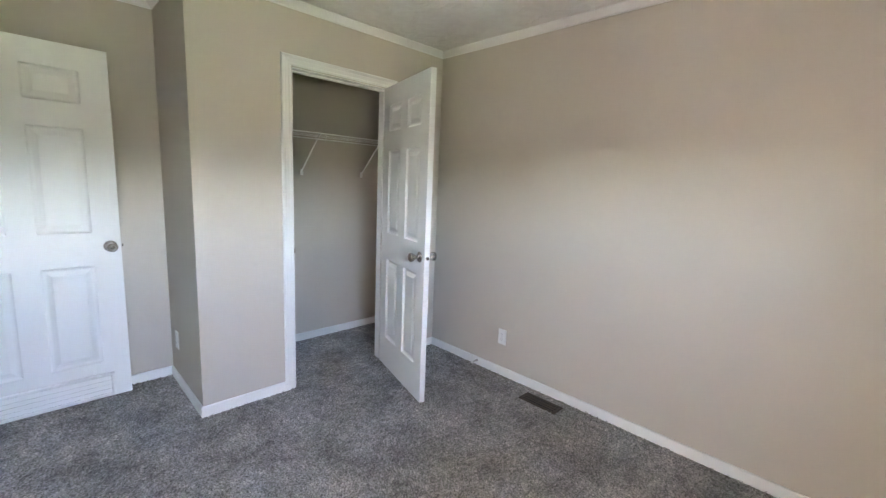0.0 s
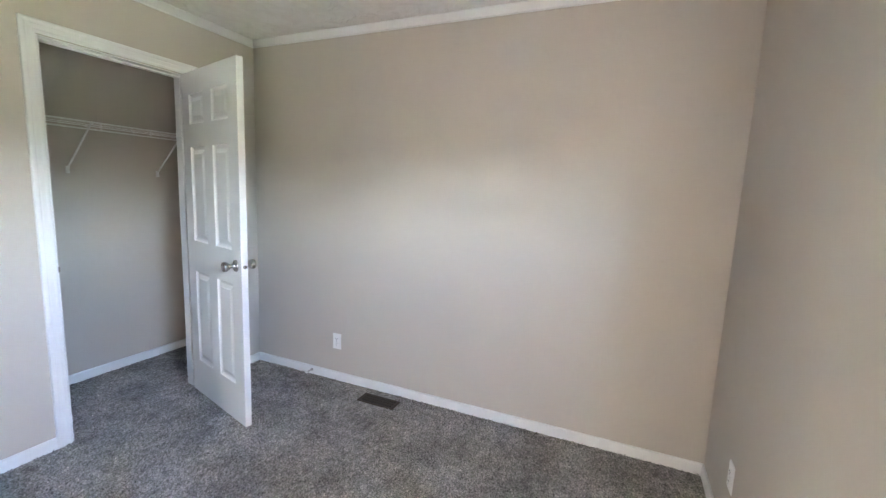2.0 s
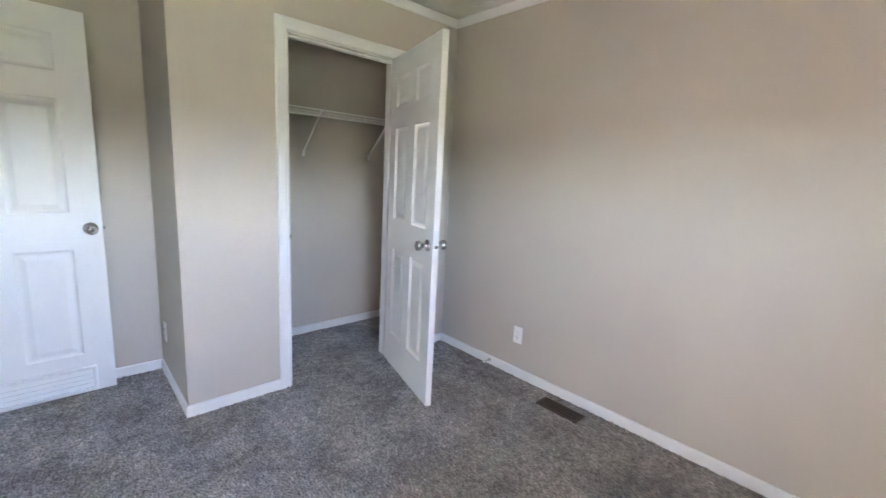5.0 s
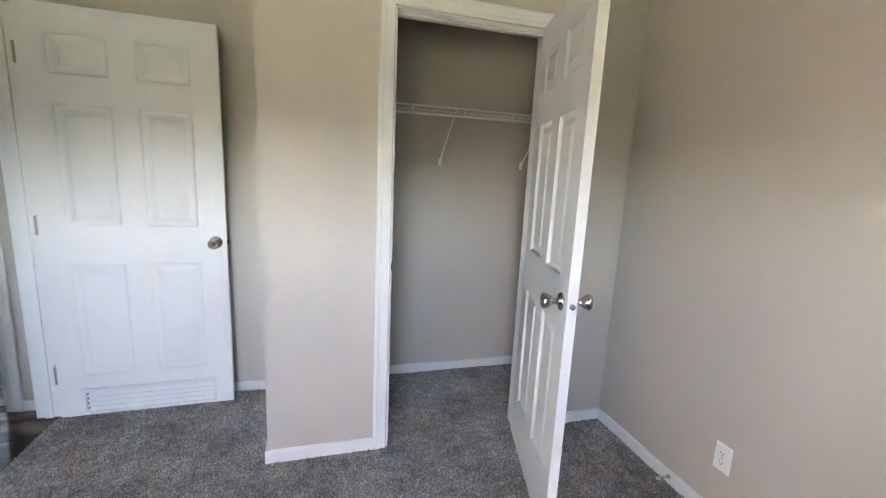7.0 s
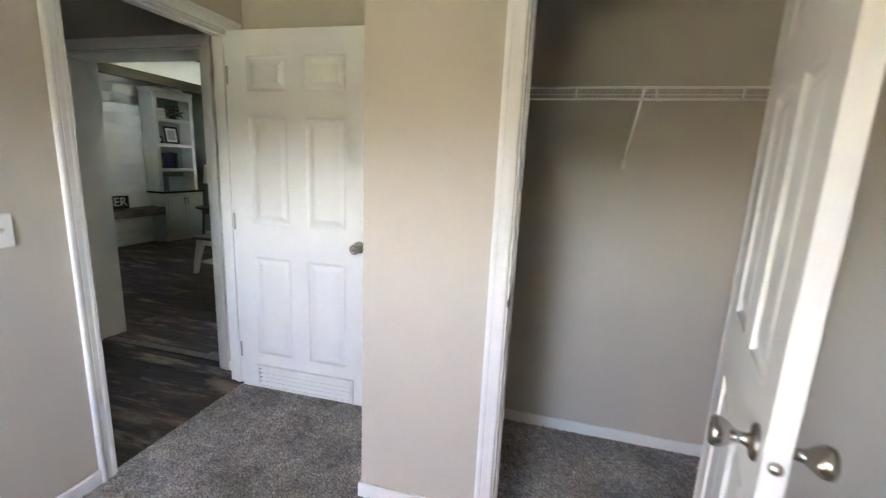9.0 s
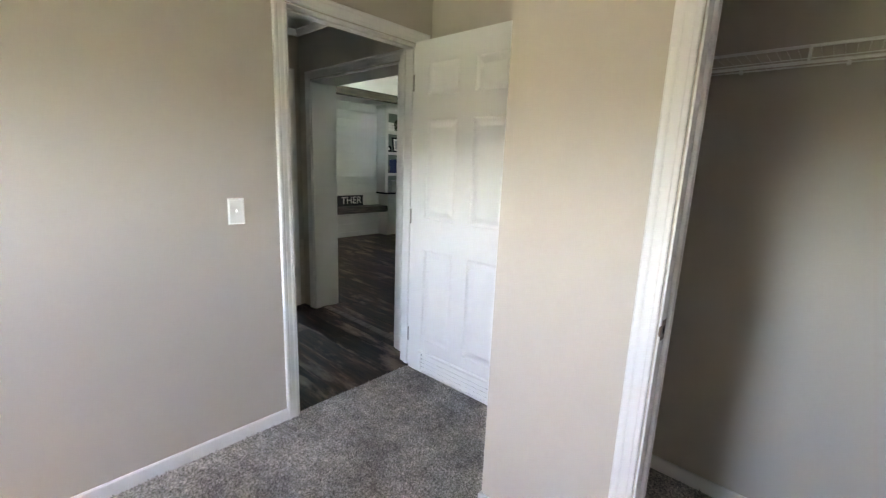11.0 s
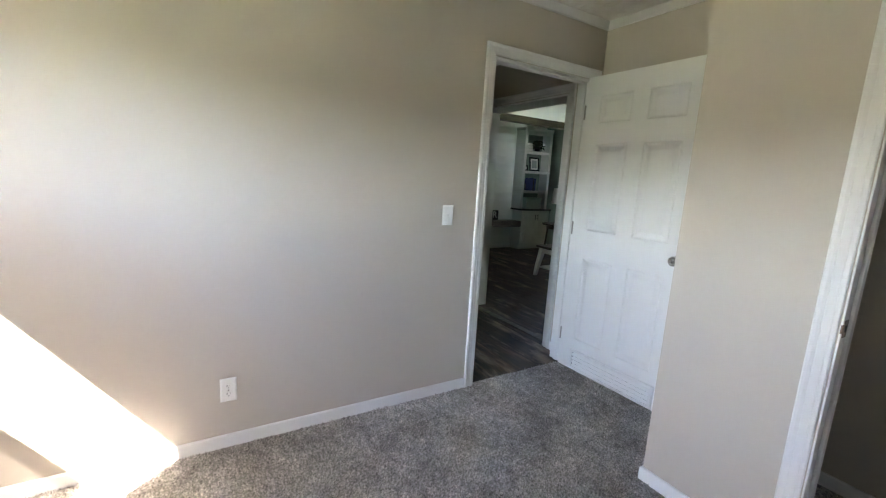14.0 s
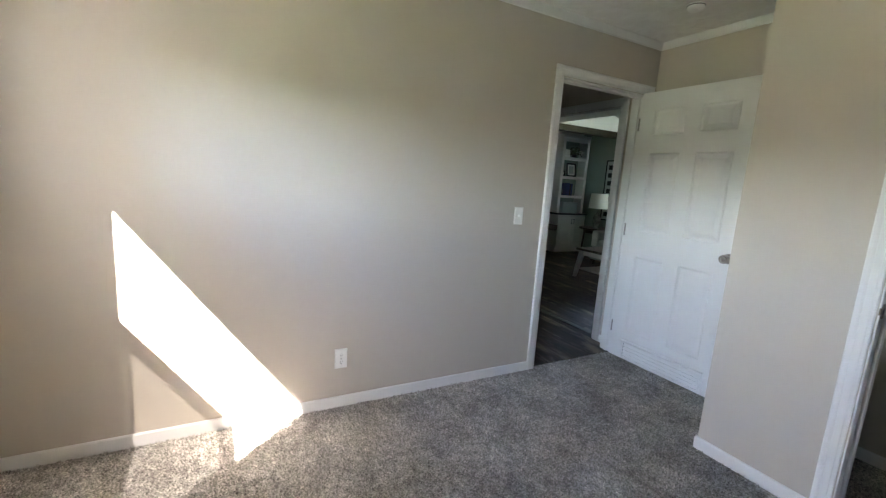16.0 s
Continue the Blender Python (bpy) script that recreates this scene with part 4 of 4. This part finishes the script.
for x in (-0.105, 0.105):
    part("axle", rod(bmesh.new(), (x, -0.088, 0.042), (x, 0.088, 0.042), 0.005), BLACKP, wg)
    for y in (-0.090, 0.082):
        part("wheel", lathe([(0.0, 0.0), (0.034, 0.0), (0.042, 0.001), (0.042, 0.007), (0.034, 0.008), (0.0, 0.008)], 24, pose(x, y + 0.008, 0.042, 90)), BLACKP, wg, "dark metal wheel")
part("pull_bar", rod(bmesh.new(), (0.15, 0.0, 0.060), (0.27, 0.0, 0.150), 0.005), BLACKP, wg)
bm, bl = bmesh.new(), bmesh.new()
rnd = random.Random(9)
for k in range(30):
    c = Vector((rnd.uniform(-0.14, 0.14), rnd.uniform(-0.08, 0.08), rnd.uniform(0.13, 0.20)))
    for j in range(9):
        m = Matrix.Translation(c) @ Euler((rnd.uniform(-1, 1), rnd.uniform(-1, 1), j * 0.7)).to_matrix().to_4x4()
        bm.faces.new([bm.verts.new(m @ Vector(p)) for p in ((0, 0, 0), (0.018, -0.008, 0.012), (0.026, 0, 0.016), (0.018, 0.008, 0.012))])
    bl.faces.new([bl.verts.new(c + Vector(p)) for p in ((0, 0, -0.02), (0.03, 0.01, -0.035), (0.045, 0, -0.06), (0.012, -0.012, -0.05))])
tagged(part("flowers", bm, PINK, wg), kind="stuff")
tagged(part("leaves", bl, LEAFD, wg), kind="stuff")

# sofa under the living room window
sf = thing("sofa", pose(-5.05, LY - 0.50, 0.0), "light grey cloth sofa with pale cushions", "sofa")
part("seat_base", box((-0.85, -0.42, 0.09), (0.85, 0.42, 0.30), 0.03, 3), SOFA, sf)
for k in range(2):
    part("seat_cushion", box((-0.69 + 0.69 * k, -0.42, 0.302), (-0.002 + 0.69 * k, 0.22, 0.45), 0.04, 3), SOFA, sf)
    part("back_cushion", box((-0.69 + 0.69 * k, 0.12, 0.452), (-0.002 + 0.69 * k, 0.32, 0.80), 0.06, 3), SOFA, sf)
part("back_rest", box((-0.85, 0.27, 0.30), (0.85, 0.44, 0.76), 0.04, 3), SOFA, sf)
for s in (-1, 1):
    part("arm", box((-0.85 if s < 0 else 0.69, -0.42, 0.30), (-0.69 if s < 0 else 0.85, 0.30, 0.60), 0.04, 3), SOFA, sf)
for x in (-0.78, 0.78):
    for y in (-0.36, 0.36):
        part("leg", rod(bmesh.new(), (x, y, 0.0), (x, y, 0.09), 0.022, 12), TABLEW, sf)
pl = thing("throw_pillow", pose(-5.50, LY - 0.62, 0.462, -18, 0, 12), "pale grey throw pillow leaning on the sofa", "pillow")
bm = box((-0.22, -0.07, 0.0), (0.22, 0.07, 0.36))
bmesh.ops.subdivide_edges(bm, edges=bm.edges, cuts=6, use_grid_fill=True)
for v in bm.verts:
    u, w = v.co.x / 0.22, (v.co.z - 0.18) / 0.18
    v.co.y *= max(0.08, (1 - u ** 4) * (1 - w ** 4)) ** 0.5
    v.co.x *= 1 - 0.05 * (1 - w * w)
    v.co.z = 0.18 + (v.co.z - 0.18) * (1 - 0.06 * (1 - u * u))
part("cover", bm, SOFA, pl, "", True)

# tall narrow sign, window and lace curtain on the back wall
ts = thing("tall_sign", pose(-6.44, LY, 1.30, 0, 0, 0), "tall narrow dark framed sign with a column of pale letters", "sign")
part("frame", sweep(bmesh.new(), [((-0.115, -0.58), (-1, -1)), ((0.115, -0.58), (1, -1)), ((0.115, 0.58), (1, 1)), ((-0.115, 0.58), (-1, 1))],
     [(-0.022, 0.0), (-0.022, 0.018), (0.0, 0.018), (0.0, 0.0)], lambda u, z, d: (u, -d, z), True), BLACKP, ts)
part("board", box((-0.096, -0.010, -0.56), (0.096, -0.001, 0.56)), GREYB, ts)
for k in range(7):
    z = 0.45 - 0.15 * k
    part("letter_bar", box((-0.05, -0.012, z - 0.05), (0.05, -0.0095, z + 0.035)), SIGNBK if k % 2 else BLACKP, ts)
lw = thing("window_2", pose(0, 0, 0), "white living room window behind a lace curtain", "window", "", "structure")
a0, a1, b0, b1 = LW
for a, b in (((a0, LY + 0.02, b0), (a0 + 0.05, LY + 0.12, b1)), ((a1 - 0.05, LY + 0.02, b0), (a1, LY + 0.12, b1)), ((a0 + 0.05, LY + 0.02, b1 - 0.05), (a1 - 0.05, LY + 0.12, b1)),
             ((a0 + 0.05, LY + 0.02, b0), (a1 - 0.05, LY + 0.12, b0 + 0.05)), ((a0 + 0.05, LY + 0.05, 1.40), (a1 - 0.05, LY + 0.10, 1.45))):
    part("window_frame", box(a, b, 0.003, 1), VINYL, lw)
pn = part("pane", box((a0 + 0.05, LY + 0.07, b0 + 0.05), (a1 - 0.05, LY + 0.075, b1 - 0.05)), GLASS, lw)
pn.visible_shadow = False
part("casing", sweep(bmesh.new(), [((a0, b0), (-1, -1)), ((a0, b1), (-1, 1)), ((a1, b1), (1, 1)), ((a1, b0), (1, -1))], CASING, lambda u, z, d: (u, LY - d, z), True), TRIM, lw)


def curtain(x0, x1, z0, z1, y):
    c = thing("curtain", pose(0, 0, 0), "white lace curtain hanging on a dark rod", "curtain", "lace curtains")
    bm = bmesh.new()
    n = 60
    rows = []
    for z in (z0, (z0 + z1) / 2, z1):
        rows.append([bm.verts.new((x0 + (x1 - x0) * k / n, y + 0.022 * math.sin(k * 0.9) + 0.006 * math.sin(k * 2.3 + z), z)) for k in range(n + 1)])
    for p, q in zip(rows, rows[1:]):
        for k in range(n):
            bm.faces.new((p[k], p[k + 1], q[k + 1], q[k]))
    ob = part("cloth", bm, LACE, c, "", True)
    md = ob.modifiers.new("thick", "SOLIDIFY")
    md.thickness = 0.002


curtain(a0 - 0.12, a0 + 0.38, 0.75, 2.10, LY - 0.06)
curtain(a1 - 0.38, a1 + 0.12, 0.75, 2.10, LY - 0.06)
cr = thing("curtain_rod", pose(0, 0, 0), "dark metal curtain rod with two brackets", "curtain rod")
part("rod", rod(bmesh.new(), (a0 - 0.18, LY - 0.06, 2.105), (a1 + 0.18, LY - 0.06, 2.105), 0.009, 12), BLACKP, cr)
for x in (a0 - 0.14, a1 + 0.14):
    part("bracket", box((x - 0.008, LY - 0.065, 2.095), (x + 0.008, LY, 2.130), 0.002, 1), BLACKP, cr)

# ceiling fan
fan = thing("ceiling_fan", pose(-4.60, 2.45, 2.42), "dark ceiling fan with five wooden blades and a light bowl", "ceiling fan")
part("motor", lathe([(0.0, 0.06), (0.06, 0.06), (0.11, 0.03), (0.12, -0.02), (0.09, -0.06), (0.0, -0.07)], 28), BLACKP, fan, "", True)
part("downrod", rod(bmesh.new(), (0, 0, 0.05), (0, 0, 0.735), 0.012), BLACKP, fan)
part("light_bowl", lathe([(0.0, -0.16), (0.05, -0.15), (0.085, -0.12), (0.095, -0.075), (0.0, -0.07)], 28), FABRIC, fan, "white glass light bowl", True)
for k in range(5):
    a = 72 * k + 10
    b = part("blade", box((0.20, -0.065, -0.004), (0.64, 0.065, 0.004), 0.003, 1), TABLEW, fan)
    b.matrix_basis = pose(0, 0, 0.0, 10, 0, a)
    arm = part("blade_arm", box((0.08, -0.02, -0.006), (0.23, 0.02, -0.004)), BLACKP, b)


# ---- plank floor ----
planks = bpy.data.objects["floor_base"]
rects = ((HX, XW - 0.021, -1.4, HY0), (OX0 + 0.016, OX1 - 0.016, HY0, HY1), (LX + 0.001, LE - 0.001, HY1, LY - 0.001))
rnd = random.Random(3)
PW, PL = 0.182, 1.22
y = -1.4
cut = {}
while y < LY:
    x = LX - rnd.uniform(0, PL)
    while x < LE:
        for x0, x1, y0, y1 in rects:
            a, b = max(x, x0), min(x + PL, x1)
            c, d = max(y, y0), min(y + PW, y1)
            if b - a > 0.01 and d - c > 0.01:
                key = (round(b - a, 3), round(d - c, 3))
                if key not in cut:
                    bm = box((0.0013, 0.0013, -0.012), (b - a - 0.0013, d - c - 0.0013, 0.0))
                    me = bpy.data.meshes.new("plank")
                    bmesh.ops.recalc_face_normals(bm, faces=bm.faces)
                    bm.to_mesh(me)
                    bm.free()
                    me.materials.append(PLANK)
                    cut[key] = me
                p = new("plank", cut[key])
                p.location = (a, c, 0.0)
                p.parent = planks
        x += PL
    y += PW


# ---- far woods beyond the lawn ----
def far_woods():
    rnd = random.Random(21)
    bm = bmesh.new()
    for k in range(150):
        a = radians(-172 + 164 * k / 149) + rnd.uniform(-0.01, 0.01)
        d = rnd.uniform(58, 72)
        cx, cy, h = d * math.cos(a) - 2.0, d * math.sin(a) - 3.0, rnd.uniform(5.5, 8.0)
        rod(bm, (cx, cy, -0.75), (cx, cy, h * 0.6), 0.18, 5)
        for j in range(5):
            r = rnd.uniform(1.5, 2.6)
            z = h * rnd.uniform(0.15, 0.95) - 0.5
            m = Matrix.Translation((cx + rnd.uniform(-1.8, 1.8), cy + rnd.uniform(-1.8, 1.8), z))
            made = bmesh.ops.create_icosphere(bm, subdivisions=1, radius=r, matrix=m)
            for v in made["verts"]:
                v.co += Vector((rnd.uniform(-1, 1), rnd.uniform(-1, 1), rnd.uniform(-1, 1))) * 0.33
    tagged(part("backdrop", bm, WOODS), "dark green woods beyond the lawn", "trees", "", "structure")


far_woods()


# ---- carpet pile ----
def carpet_pile():
    g = np.random.default_rng(11)
    spans = ((XW + 0.012, -0.012, YS + 0.012, -0.012, 1.0), (XW + 0.012, XB - 0.012, -0.012, YA - 0.012, 1.0), (CO[0] + 0.02, CO[1] - 0.02, -0.012, 0.105, 1.0),
             (XB + 0.112, -0.012, 0.105, YC - 0.012, 0.6), (XW - 0.018, XW + 0.012, DO[0] + 0.018, DO[1] - 0.018, 1.0))
    pts = []
    for x0, x1, y0, y1, k in spans:
        n = int((x1 - x0) * (y1 - y0) * 19000 * k)
        pts.append(np.stack([g.uniform(x0, x1, n), g.uniform(y0, y1, n)], 1))
    p = np.concatenate(pts)
    keep = ~((abs(p[:, 0] + 0.135) < RW + 0.004) & (abs(p[:, 1] + 1.19) < RL + 0.004))
    p = p[keep]
    n = len(p)
    # the pile leans in broad, uneven swathes
    u, v = p[:, 0], p[:, 1]
    lean = 1.6 * np.sin(2.1 * u + 1.3 * v) + 1.3 * np.sin(3.7 * v - 1.9 * u + 1.0) + 0.9 * np.sin(6.1 * u + 4.7 * v + 2.0) + g.normal(0, 0.7, n)
    tilt = g.uniform(0.10, 0.80, n)
    h = g.uniform(0.006, 0.015, n)
    r = g.uniform(0.0026, 0.0054, n)
    turn = g.uniform(0, 6.283, n)
    co = np.zeros((n, 4, 3), np.float32)
    for k in range(3):
        a = turn + k * 2.0944
        co[:, k, 0] = u + r * np.cos(a)
        co[:, k, 1] = v + r * np.sin(a)
        co[:, k, 2] = -0.001
    co[:, 3, 0] = u + h * tilt * np.cos(lean)
    co[:, 3, 1] = v + h * tilt * np.sin(lean)
    co[:, 3, 2] = h * np.sqrt(1 - 0.6 * tilt ** 2)
    base_i = np.arange(n, dtype=np.int32)[:, None, None] * 4
    tri = (base_i + np.array([[0, 1, 3], [1, 2, 3], [2, 0, 3]], np.int32)[None]).reshape(-1)
    me = bpy.data.meshes.new("pile")
    me.vertices.add(n * 4)
    me.vertices.foreach_set("co", co.reshape(-1))
    me.loops.add(n * 9)
    me.loops.foreach_set("vertex_index", tri)
    me.polygons.add(n * 3)
    me.polygons.foreach_set("loop_start", np.arange(0, n * 9, 3, dtype=np.int32))
    me.update(calc_edges=True)
    me.materials.append(PILE)
    ob = new("pile", me)
    ob.parent = bpy.data.objects["floor_carpet"]
    tagged(ob, "leaning flecked grey carpet pile", kind="stuff")


carpet_pile()
